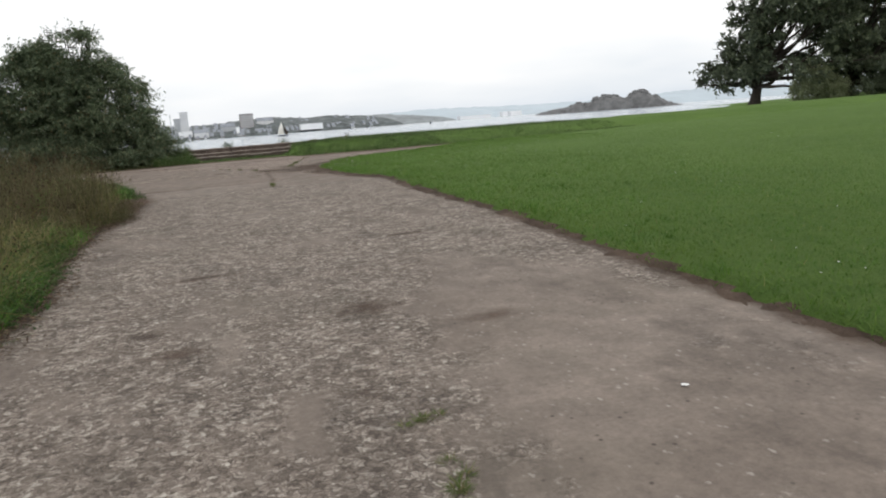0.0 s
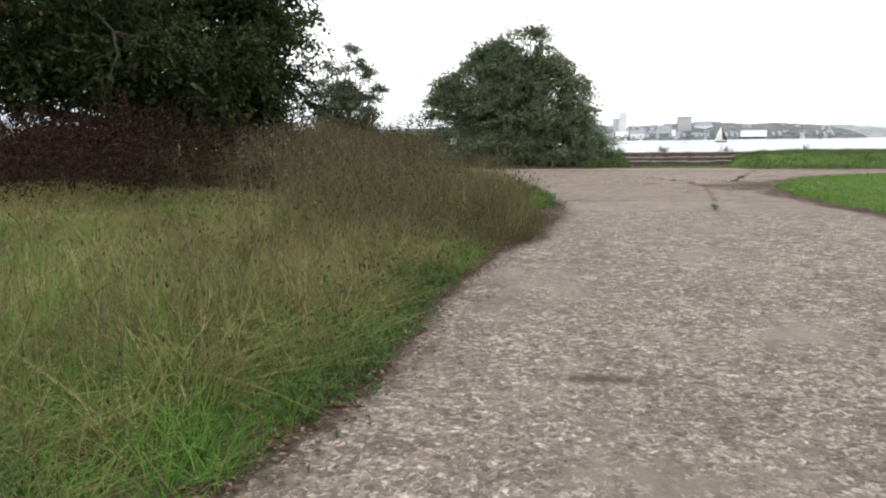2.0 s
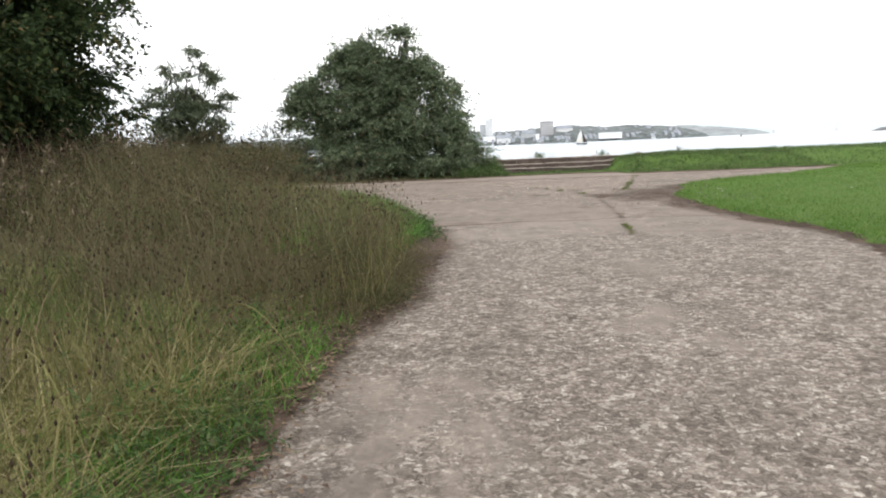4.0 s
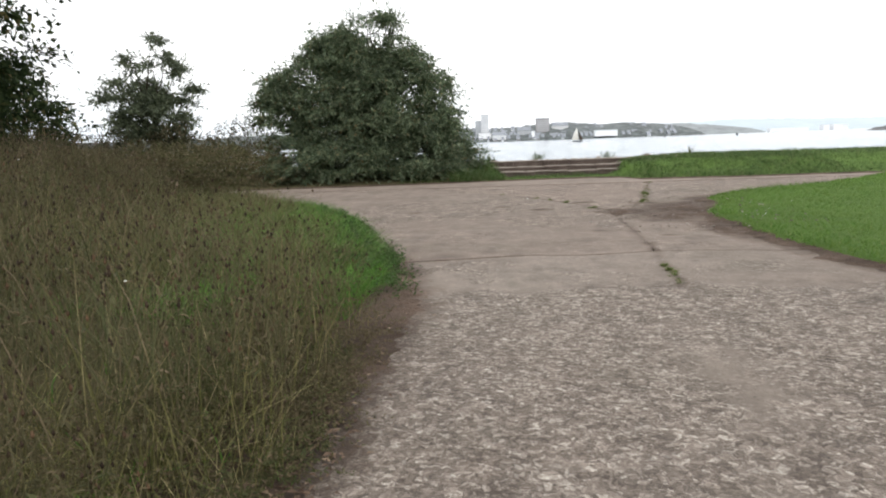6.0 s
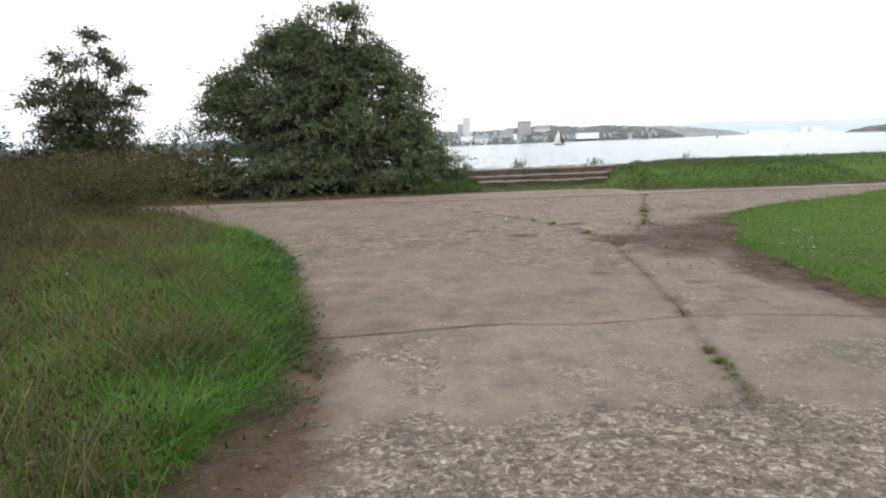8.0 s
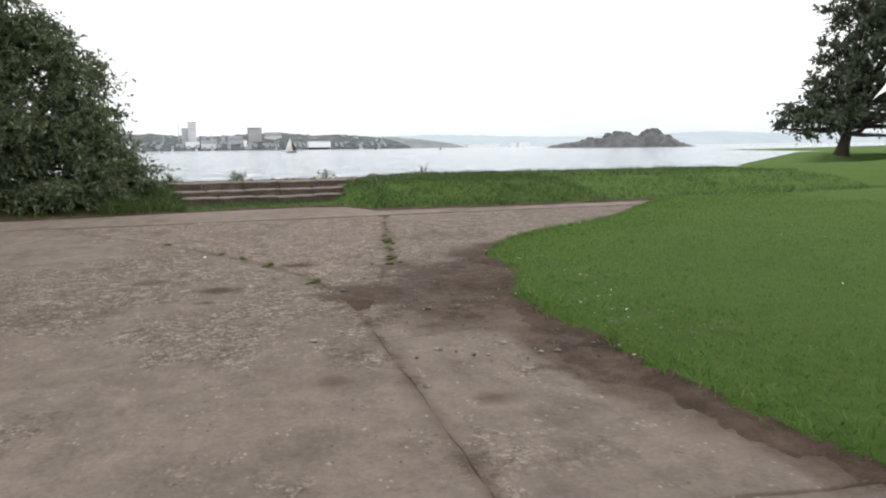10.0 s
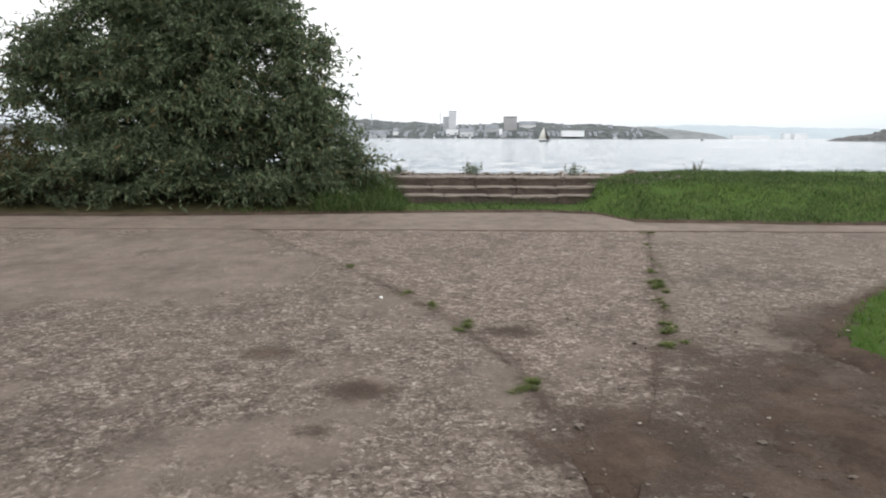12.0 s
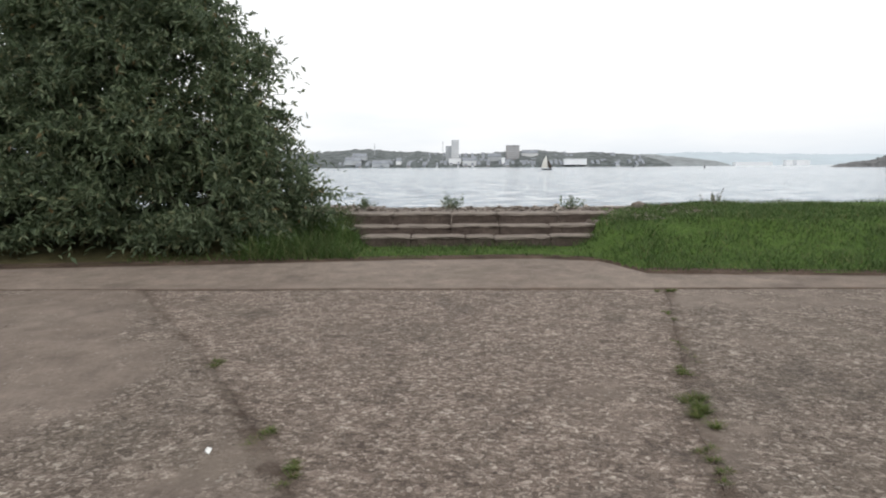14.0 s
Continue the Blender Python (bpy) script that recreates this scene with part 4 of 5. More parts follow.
# great dark tree over the weeds
big = cluster(-12.6, 21.5, 2.2, 11.0, 6.0, 5.6, 30, 12, (0.24, 0.36), 0.55) + [(-8.2, 21.5, 3.6, 1.2, 1.6, 1.2), (-8.6, 20.0, 2.6, 1.6, 1.6, 1.0), (-8.7, 22.5, 5.4, 1.4, 1.6, 1.4), (-9.5, 18.5, 2.8, 1.9, 1.6, 1.2), (-10.5, 17.0, 3.6, 2.0, 1.7, 1.6), (-12.5, 16.8, 3.0, 2.2, 1.6, 1.4), (-14.5, 17.5, 3.2, 2.2, 1.8, 1.6), (-8.8, 21.0, 7.4, 1.8, 1.8, 1.6), (-7.9, 15.4, 3.1, 1.7, 1.5, 1.3), (-10.2, 14.2, 3.3, 2.0, 1.5, 1.5), (-12.6, 13.6, 3.3, 2.2, 1.5, 1.6), (-9.2, 15.6, 5.2, 2.0, 1.6, 1.6), (-7.6, 17.6, 2.6, 1.3, 1.3, 1.0)]
leafy("tree", (-12.0, 21.5, 0.4), big, 0.34, 20000, 10, 0.128, M_TREE, 51, "large dark green broadleaf tree with low sweeping branches", "tree", twig=0.6, droop=0.5, inner=0.3, ratio=0.55, trunk_top=0.5, spray=12, hole=-0.55)

# rounded evergreen further along
leafy("shrub", (-17.5, 34.0, 0.4), cluster(-16.9, 34.0, 0.9, 5.0, 3.9, 3.2, 16, 15, (0.30, 0.42), 0.6), 0.14, 4600, 8, 0.15, M_TREE, 61, "rounded dark evergreen shrub behind the hedge", "shrub", twig=0.4)


def hedge(name, x0, x1, y, height, depth, n, material, seed, label, leaf=0.10):
    r = np.random.default_rng(seed)
    k = int((x1 - x0) / 0.7)
    cl = [(x0 + (x1 - x0) * (i + r.uniform(0, 1)) / k, y + r.uniform(-0.4, 0.4) * depth, r.uniform(0.5, 0.78) * height + 0.35, r.uniform(0.6, 1.0), depth * 0.55, height * r.uniform(0.24, 0.36)) for i in range(k)]
    cl += [(x0 + (x1 - x0) * (i + r.uniform(0, 1)) / k, y + r.uniform(-0.4, 0.4) * depth, 0.75, 0.9, depth * 0.6, 0.6) for i in range(k)]
    return leafy(name, ((x0 + x1) / 2, y, 0.4), cl, 0.05, n, 8, leaf, material, seed, label, "hedge", twig=0.4)


hedge("hedge", -24, -7.4, 36.4, 1.75, 1.3, 8500, M_HEDGE, 71, "low overgrown bramble hedge, dark green and brown")
# The two M_UNDER stands carry painted tree shade besides their dead brown.
hedge("undergrowth", -15.5, -5.2, 13.8, 1.25, 3.2, 11000, M_UNDER, 79, "red-brown dying undergrowth, darkened in colour for deep shade", 0.055)
hedge("undergrowth", -20, -7.6, 20.5, 1.35, 3.2, 6000, M_UNDER, 75, "brown dying undergrowth with the tree's shade put into its colour", 0.07)
hedge("undergrowth", -14, -6.9, 35.0, 1.15, 1.1, 4200, M_STEM, 83, "low olive-brown bramble and rough grass before the hedge", 0.08)
hedge("undergrowth", -10.6, -5.4, 28.0, 1.0, 2.2, 2600, M_STEM, 77, "brown-green withered bramble stand", 0.07)

# oaks on the far side of the lawn


OAK_AT, OAK_RIGHT = np.array([78.0, 86.2]), np.array([0.737, -0.676])


def oak(across, back, h, rad, seed, n, low, skirt=()):
    """An oak; across and back are metres from the first trunk, as one looks over the lawn."""
    p = OAK_AT + OAK_RIGHT * across + np.array([0.676, 0.737]) * back
    x, y = float(p[0]), float(p[1])
    z = float(land(x, y))
    r = np.random.default_rng(seed + 5)
    cl = cluster(x + OAK_RIGHT[0] * rad * 0.55, y + OAK_RIGHT[1] * rad * 0.55, low + 2.5, h, rad, rad * 0.9, 26, seed, (0.20, 0.32), 0.5)
    for k in range(7):
        a = k * 0.9 + r.uniform(0, 0.6)
        cl.append((x + OAK_RIGHT[0] * rad * 0.6 + rad * 0.8 * math.cos(a), y + OAK_RIGHT[1] * rad * 0.6 + rad * 0.8 * math.sin(a), low + r.uniform(1.0, 3.5), rad * 0.24, rad * 0.24, 1.5))
    for s, zz, w, hh in skirt:
        cl.append((x + OAK_RIGHT[0] * s, y + OAK_RIGHT[1] * s, zz, w, w, hh))
    return leafy("oak_tree", (x, y, z), cl, 0.75, int(n * 0.9), 9, 0.58, M_OAK, seed, "broad spreading dark oak at the edge of the lawn", "tree", twig=1.4, droop=0.4, inner=0.2, ratio=0.55, trunk_top=0.35, group="oaks beyond the lawn", lean=0.12, hole=-0.30, spray=9)


oak(0, 0, 27, 12, 101, 5600, 3.5, [(-3.2, 6.0, 2.6, 2.2), (-5.8, 4.8, 2.2, 1.9), (-4.6, 8.2, 2.2, 1.7), (-7.2, 3.8, 1.2, 1.1), (-1.8, 9.5, 2.2, 2.0), (-5.0, 2.6, 1.6, 0.7), (-1.0, 13.0, 2.0, 2.0), (-0.5, 17.0, 2.2, 2.2)])
oak(12, 4, 26, 12, 103, 5200, 0.5)
oak(26, -2, 23, 11, 105, 3300, 0.2)
oak(46, -14, 22, 11, 107, 1700, 0.8)


def lawn_shrub(across, back, h, rad, seed, n, mat, label):
    p = OAK_AT + OAK_RIGHT * across + np.array([0.676, 0.737]) * back
    z = float(land(p[0], p[1]))
    return leafy("shrub", (float(p[0]), float(p[1]), z), cluster(float(p[0]), float(p[1]), z + 0.4, h, rad, rad * 0.6, 11, seed, (0.3, 0.4), 0.6), 0.12, n, 8, 0.28, mat, seed, label, "shrub", twig=0.7)


lawn_shrub(7.5, -7, 4.0, 4.6, 109, 2200, M_SHRUB, "pale green rounded shrub under the oaks")
lawn_shrub(16.0, -4, 2.6, 6.5, 111, 1400, M_OAK, "low dark shrubbery under the oaks")
lawn_shrub(27.0, -8, 2.6, 6.5, 113, 1200, M_OAK, "low dark shrubbery under the oaks")

# ---- weeds and long grass on the near side


def scatter(n, x0, x1, y0, y1, seed, keep):
    r = np.random.default_rng(seed)
    x, y = r.uniform(x0, x1, n), r.uniform(y0, y1, n)
    ok = keep(x, y, r.uniform(0, 1, n))
    return x[ok], y[ok]


def off_left(x, y):
    return inside(x, y)[0]


def nearness(y, x):
    return np.clip(1.0 / (0.25 + 0.09 * np.hypot(x - 0.4, np.maximum(0, 3 - y))), 0, 1)


def weed_height(x, y):
    d = off_left(x, y)
    h = np.interp(d, [0, 0.25, 0.8, 1.8, 4, 9], [0.14, 0.34, 0.72, 0.92, 0.95, 0.9])
    stand = sstep((1.75 - np.abs(y - 14.0)) / 0.5)
    h = np.maximum(h, stand * np.interp(d, [0, 0.12, 0.4, 1.2], [0.25, 0.6, 0.85, 0.95]))
    tip = sstep((y - 16.2) / 1.5) * sstep((1.1 - d) / 0.8)
    tangle = sstep((1.6 - np.abs(y - 13.6)) / 0.8)
    h = h * (1 - 0.78 * sstep((-2.8 - x) / 1.2) * sstep((14.5 - y) / 1.5))
    h = h * (1 - 0.48 * sstep((y - 15.2) / 1.6) * sstep((3.4 - d) / 1.6)) * (1 + (0.12 + 0.12 * sstep((d - 1.8) / 1.5)) * sstep((y - 10) / 2))
    return h * (1 - 0.30 * tip) * (1 + 0.12 * tangle * (d < 1.2)) * (0.85 + 0.42 * fbm(x, y, 0.8, 130))


def tall_grass():
    x, y = scatter(215000, -16, -0.3, 2.0, 33, 131, lambda x, y, u: (off_left(x, y) > np.where(y > 16.8, 0.9 + 0.5 * fbm(x, y, 1.2, 139), 0.05)) & (u < np.clip(1.15 - 0.065 * off_left(x, y), 0.16, 1)) & (fbm(x, y, 1.3, 140) + u * 0.7 > 0.22 + 0.60 * sstep((y - 10.3) / 2.2)))
    r = np.random.default_rng(132)
    close = sstep((8.5 - y) / 3.0)
    h = weed_height(x, y) * r.uniform(0.40, 1.05, len(x)) * (1 - 0.38 * close)
    V, F = ribbons(x, y, land(x, y) - 0.02, h, r.uniform(0.0025, 0.0050, len(x)) * (1 - 0.35 * close), r.uniform(0.10, 0.75, len(x)) * (1 + 0.9 * close), 133, 2)
    return tagged(np_object("tall_grass", V, F, M_TALL), "tall straw-coloured seeding grass mixed with green", "grass", kind="stuff")


def green_fringe():
    def keep(x, y, u):
        d = off_left(x, y)
        near = np.where(y > 17, sstep((1.55 - d) / 1.0), sstep((1.0 - d) / 0.8))
        patches = sstep((fbm(x, y, 0.45, 141) - 0.15) / 0.2) * (d < 5) * np.where((y > 9.3) & (y < 16) & (d > 0.5), 0.12, 1)
        tangle = sstep((1.8 - np.abs(y - 14.0)) / 0.5)
        return (d > np.where((y > 14.6) & (y < 16.9), 0.32, np.where((y > 14.6) & (y < 18.4), 0.16, -0.03))) & (u < np.maximum(near * (1 - 0.95 * tangle), patches * 0.5 * (1 - 0.9 * tangle)))
    x, y = scatter(165000, -7.5, -0.3, 2.0, 31, 142, keep)
    r = np.random.default_rng(143)
    d = off_left(x, y)
    h = np.interp(d, [0, 0.3, 1, 4], [0.10, 0.24, 0.42, 0.5]) * r.uniform(0.5, 1.15, len(x)) * np.where(y > 16.5, 0.68, 1)
    V, F = ribbons(x, y, land(x, y) - 0.02, h, r.uniform(0.006, 0.0125, len(x)) * np.where(y < 8.5, 0.75, 1), r.uniform(0.3, 1.7, len(x)), 144, 2)
    return tagged(np_object("green_grass", V, F, M_LUSH), "lush bright green grass along the path edge", "grass", kind="stuff")


def weeds():
    """Branching weed stems with small leaves and dark seed heads."""
    def keep(x, y, u):
        d = off_left(x, y)
        zone = (0.25 * sstep((y - 6.0) / 2.0) + 0.75 * sstep((y - 10.0) / 2.4)) * (1 - 0.93 * sstep((y - 15.4) / 1.2) * sstep((3.2 - off_left(x, y)) / 1.2)) * (1 - 0.8 * sstep((-2.7 - x) / 0.8) * sstep((13.8 - y) / 1.5))
        return (d > np.where((y > 16.3) & (y < 19.3), 0.45, np.where(y > 19, 0.7, 0.14))) & (u < zone * np.clip(1.1 - 0.05 * d, 0.2, 1) * (0.62 + 0.6 * fbm(x, y, 0.5, 150)) + 0.05)
    x, y = scatter(30000, -14, -0.35, 3.0, 31, 151, keep)
    r = np.random.default_rng(152)
    n = len(x)
    z, h = land(x, y) - 0.02, weed_height(x, y) * r.uniform(0.75, 1.25, n) * np.where((x < -5.6) & (y > 12.5) & (y < 19.5), 0.55, 1)
    sets = [ribbons(x, y, z, h, r.uniform(0.003, 0.0055, n), r.uniform(0.05, 0.45, n), 153, 2)]
    heads = []
    for b in range(7):
        f = r.uniform(0.35, 0.85, n)
        bx, by, bz = x + r.normal(0, 0.03, n), y + r.normal(0, 0.03, n), z + h * f
        hh = h * (1.08 - f) * r.uniform(0.6, 1.1, n)
        v, q = ribbons(bx, by, bz, hh, r.uniform(0.0025, 0.005, n), r.uniform(0.3, 1.3, n), 160 + b, 2)
        sets.append((v, q))
        tip = v.reshape(n, 3, 2, 3)[:, 2].mean(1)
        if b < 4:
            heads.append(tip)
        for _ in range(1 + b % 2):
            p = np.stack([bx + r.normal(0, 0.05, n), by + r.normal(0, 0.05, n), z + h * r.uniform(0.05, 0.9, n)], -1)
            d = unit(np.stack([r.normal(size=n), r.normal(size=n), r.uniform(-0.3, 0.9, n)], -1))
            ln = r.uniform(0.025, 0.065, n)
            sets.append(leaf_quads(p, d, np.tile([0, 0, 1.0], (n, 1)), ln, ln * 0.3))
    V, F = joined(*sets)
    st = tagged(np_object("weeds", V, F, M_STEM), "dense branching knapweed stems with narrow leaves", "weeds", kind="stuff")
    P = np.concatenate(heads)
    P = P[r.uniform(size=len(P)) < np.where(P[:, 1] < 9, 0.4, 1.0)]
    s = r.uniform(0.0045, 0.009, len(P))
    o = np.array([(1, 0, 0), (0, 1, 0), (-1, 0, 0), (0, -1, 0), (0, 0, 2.2), (0, 0, -1.6)])
    V = P[:, None] + o[None] * s[:, None, None]
    t = np.array([(0, 1, 4), (1, 2, 4), (2, 3, 4), (3, 0, 4), (1, 0, 5), (2, 1, 5), (3, 2, 5), (0, 3, 5)])
    F = (t[None] + (np.arange(len(P)) * 6)[:, None, None]).reshape(-1, 3)
    tagged(np_object("seed_heads", V.reshape(-1, 3), F, M_HEAD), "small dark brown seed heads on weed stems", "seed heads", kind="stuff")
    return st


def dead_docks():
    def keep(x, y, u):
        d = off_left(x, y)
        return (d > 2.2) & (d < 11) & ~((x < -4.9) & (y < 19)) & (y > 12.3) & (u < sstep((d - 2.2) / 3) * (0.6 + 0.6 * fbm(x, y, 0.4, 170)))
    x, y = scatter(7500, -15, -2, 8, 33, 171, keep)
    r = np.random.default_rng(172)
    n = len(x)
    z, h = land(x, y), r.uniform(0.8, 1.45, n)
    sets = [ribbons(x, y, z, h, r.uniform(0.005, 0.009, n), r.uniform(0.05, 0.45, n), 173, 3)]
    for b in range(16):
        f = r.uniform(0.45, 1.0, n)
        p = np.stack([x + r.normal(0, 0.04, n), y + r.normal(0, 0.04, n), z + h * f], -1)
        d = unit(np.stack([r.normal(size=n), r.normal(size=n), r.uniform(0.4, 1.6, n)], -1))
        ln = r.uniform(0.03, 0.09, n)
        sets.append(leaf_quads(p, d, np.tile([0.2, 0.1, 1.0], (n, 1)), ln, ln * 0.3))
    V, F = joined(*sets)
    return tagged(np_object("dead_docks", V, F, M_DEAD), "tall dead brown dock stalks with withered seed spikes", "weeds", kind="stuff")


def tussocks(count, x0, x1, y0, y1, seed, keep, per, high, lean, width, material, label):
    """Clumps of grass whose blades arch outwards from the middle."""
    x, y = scatter(count, x0, x1, y0, y1, seed, keep)
    r = np.random.default_rng(seed + 1)
    n = len(x)
    size = np.repeat(r.uniform(0.6, 1.25, n), per)
    az = r.uniform(0, 2 * np.pi, n * per)
    off = np.abs(r.normal(0, 0.07, n * per)) * size
    bx, by = np.repeat(x, per) + np.cos(az) * off, np.repeat(y, per) + np.sin(az) * off
    ok = off_left(bx, by) > -0.03
    bx, by, az, size = bx[ok], by[ok], az[ok], size[ok]
    m = len(bx)
    low = np.interp(off_left(bx, by), [0, 0.35], [0.55, 1]) * np.where(by < 14, np.interp(bx, [-5, -3], [0.62, 1]), 1)
    h = r.uniform(*high, m) * size * low
    V, F = ribbons(bx, by, land(bx, by) - 0.02, h, r.uniform(*width, m), r.uniform(*lean, m), seed + 2, 2, 0.6, az)
    return tagged(np_object("tussock_grass", V, F, material), label, "grass", kind="stuff")


tall_grass()
green_fringe()
tussocks(1900, -4.2, -0.3, 15.3, 26, 601, lambda x, y, u: (off_left(x, y) > np.where(y < 16.9, 0.45, np.where(y < 18.5, 0.28, 0.10))) & (u < sstep((2.3 + 1.0 * fbm(x, y, 0.8, 604) - off_left(x, y)) / 0.9)), 60, (0.16, 0.36), (0.4, 1.6), (0.004, 0.009), M_LUSH, "soft bright green tussocks arching at the path edge")
tussocks(2600, -9, -0.8, 15.2, 29, 611, lambda x, y, u: (off_left(x, y) > 0.5) & (u < 0.75) & ((y > 16.2) | (off_left(x, y) > 3)), 44, (0.28, 0.55), (0.4, 1.5), (0.004, 0.008), M_OLIVE, "olive and brown tussocks of rough grass")
tussocks(2200, -8, -0.9, 2.5, 13.5, 621, lambda x, y, u: (off_left(x, y) > 0.35) & (u < np.where(y > 11.5, np.where(x < -3.2, 0.85, 0.12), 0.85)), 44, (0.26, 0.52), (0.7, 2.0), (0.003, 0.0055), M_TALL, "straw-coloured fallen grass in tangled tussocks")
tussocks(900, -7, -0.9, 2.5, 13.5, 631, lambda x, y, u: (off_left(x, y) > 0.1) & (fbm(x, y, 0.5, 634) > np.where((y > 12.3) & (x > -3.2), 0.7, -0.05)), 50, (0.18, 0.42), (0.5, 1.7), (0.004, 0.008), M_LUSH, "green grass tussocks among the straw")
weeds()
dead_docks()


def verge_tangle():
    """Low dark broadleaf weeds spilling over the path edge."""
    r = np.random.default_rng(181)
    n = 2600
    y = r.normal(13.8, 0.85, n)
    x = left_edge(y) - r.uniform(-0.05, 0.9, n)
    z = land(x, y) + r.uniform(0.03, 0.45, n) * np.clip((left_edge(y) - x) / 0.5, 0.15, 1)
    d = unit(np.stack([r.normal(0.3, 1, n), r.normal(-0.2, 1, n), r.uniform(0, 1, n)], -1))
    V, F = sprigs(np.stack([x, y, z], -1), d, r.uniform(0.12, 0.3, n), 14, 0.024, 182, 0.3, 0.35)
    return tagged(np_object("low_weeds", V, F, M_STEM), "low dark weeds spilling onto the concrete", "weeds", kind="stuff")


verge_tangle()


def verge_plants():
    """Leafy green weeds along the near edge of the path, some of them dark."""
    r = np.random.default_rng(185)
    n = 2600
    y = r.uniform(2.2, 24, n)
    x = left_edge(y) - r.gamma(1.6, 0.20, n) + 0.02
    on = (fbm(x, y, 0.9, 186) > -0.12) & (np.abs(y - 14.6) > 2.0)
    x, y = x[on], y[on]
    n = len(x)
    z = land(x, y) + r.uniform(0.01, 0.26, n) * np.clip((left_edge(y) - x) / 0.4, 0.1, 1)
    d = unit(np.stack([r.normal(0.2, 1, n), r.normal(-0.2, 1, n), r.uniform(0.1, 1.2, n)], -1))
    V, F = sprigs(np.stack([x, y, z], -1), d, r.uniform(0.10, 0.26, n), 11, 0.042, 187, 0.3, 0.32)
    return tagged(np_object("low_weeds", V, F, M_VERGE), "low leafy green weeds along the path edge", "weeds", kind="stuff")


verge_plants()

# ---- lawn and bank


def lawn():
    def keep(x, y, u):
        _, dr, db = inside(x, y)
        on = (dr > 0.02) & (y < shore(x))
        return on & (u < np.clip(1.25 - 0.17 * dr, 0.05, 1))
    x, y = scatter(270000, 3.5, 17, 2.0, 33, 191, keep)
    r = np.random.default_rng(192)
    _, dr, _ = inside(x, y)
    h = np.interp(dr, [0, 0.15, 0.4, 2], [0.05, 0.085, 0.06, 0.045]) * (1 + 0.9 * (dr < 0.35) * np.clip(fbm(x, y, 2.2, 195) + 0.15, 0, 1)) * r.uniform(0.5, 1.3, len(x)) * (1 + 0.35 * fbm(x, y, 1.5, 193))
    V, F = ribbons(x, y, land(x, y) - 0.008, h, r.uniform(0.0055, 0.0105, len(x)), r.uniform(0.5, 1.8, len(x)), 194, 2)
    return tagged(np_object("lawn", V, F, M_LAWN), "closely mown bright green lawn", "grass", kind="stuff")


def bank_grass():
    def keep(x, y, u):
        _, dr, db = inside(x, y)
        steps_on = (x > 0.55 + 0.25 * (y - 36)) & (x < 4.75 + 0.45 * (y - 36)) & (y > 36.08)
        return (db > 0.10 + 0.12 * fbm(x, y, 2.5, 205)) & (~steps_on) & (y < 42) & ((x > 0.25) & ((x > 4.75 + 0.45 * (y - 36)) | (y < 36.2))) & (u < np.where(x > 12, 0.35, 1))
    x, y = scatter(100000, -0.5, 22, 32.8, 42, 201, keep)
    r = np.random.default_rng(202)
    h = np.where((x > 0.9) & (x < 4.9), np.where(y > 35.6, 0.12, 0.08), np.interp(x, [4.9, 5.6, 7], [0.10, 0.14, 0.13])) * r.uniform(0.4, 1.3, len(x)) * np.clip(1 + 1.0 * fbm(x, y, 1.5, 203), 0.3, 2)
    V, F = ribbons(x, y, land(x, y) - 0.01, h, r.uniform(0.009, 0.016, len(x)), r.uniform(0.4, 1.6, len(x)), 204, 2)
    return tagged(np_object("bank_grass", V, F, M_BANK), "rough grass on the low bank beside the steps", "grass", kind="stuff")


def bush_foot():
    x, y = scatter(9000, -2.6, 1.5, 33.6, 37.2, 211, lambda x, y, u: (inside(x, y)[2] > 0.04) & (x < 1.0 + 0.0 * y) & ((x > -0.9) | (y < 34.9)) & (u < np.where(x > -0.9, 1.0, 0.35)))
    r = np.random.default_rng(212)
    h = np.where(x > -0.9, 0.42, 0.14) * r.uniform(0.4, 1.3, len(x)) * np.interp(x, [0.2, 1.1], [1, 0.35])
    V, F = ribbons(x, y, land(x, y) - 0.01, h, r.uniform(0.008, 0.014, len(x)), r.uniform(0.4, 1.5, len(x)), 213, 3)
    return tagged(np_object("green_grass", V, F, M_BANK), "long green grass at the foot of the bush", "grass", kind="stuff")


lawn()
bank_grass()
bush_foot()


def tuft(x, y, rx, ry, n, h, seed, label="small olive-green grass tuft growing in a concrete joint"):
    """A tuft of several clumps that follow the joint."""
    r = np.random.default_rng(seed)
    thing = tagged(empty("grass_tuft", x, y, float(base_z(y)) + 0.004), label, "grass tuft", "tufts in the joints")
    rx, ry = rx * 1.25, ry * 1.25
    count = 3 + int(max(rx, ry) / 0.06)
    for k in range(count):
        t = (k + 0.5) / count - 0.5
        cx = t * 1.5 * rx * (1 if rx >= ry else 0.35) + r.normal(0, 0.18) * rx
        cy = t * 1.5 * ry * (1 if ry > rx else 0.35) + r.normal(0, 0.18) * ry
        m = max(30, int(2.6 * n / count))
        az, off = r.uniform(0, 2 * np.pi, m), np.abs(r.normal(0, 0.016, m))
        V, F = ribbons(x + cx + np.cos(az) * off, y + cy + np.sin(az) * off, np.full(m, float(base_z(y)) - 0.008), 0.60 * h * r.uniform(0.4, 1.2, m), r.uniform(0.0025, 0.005, m), r.uniform(0.5, 2.0, m), seed * 7 + k, 2, 0.5, az)
        under(np_object("clump", V, F, M_TUFT), thing)
    return thing


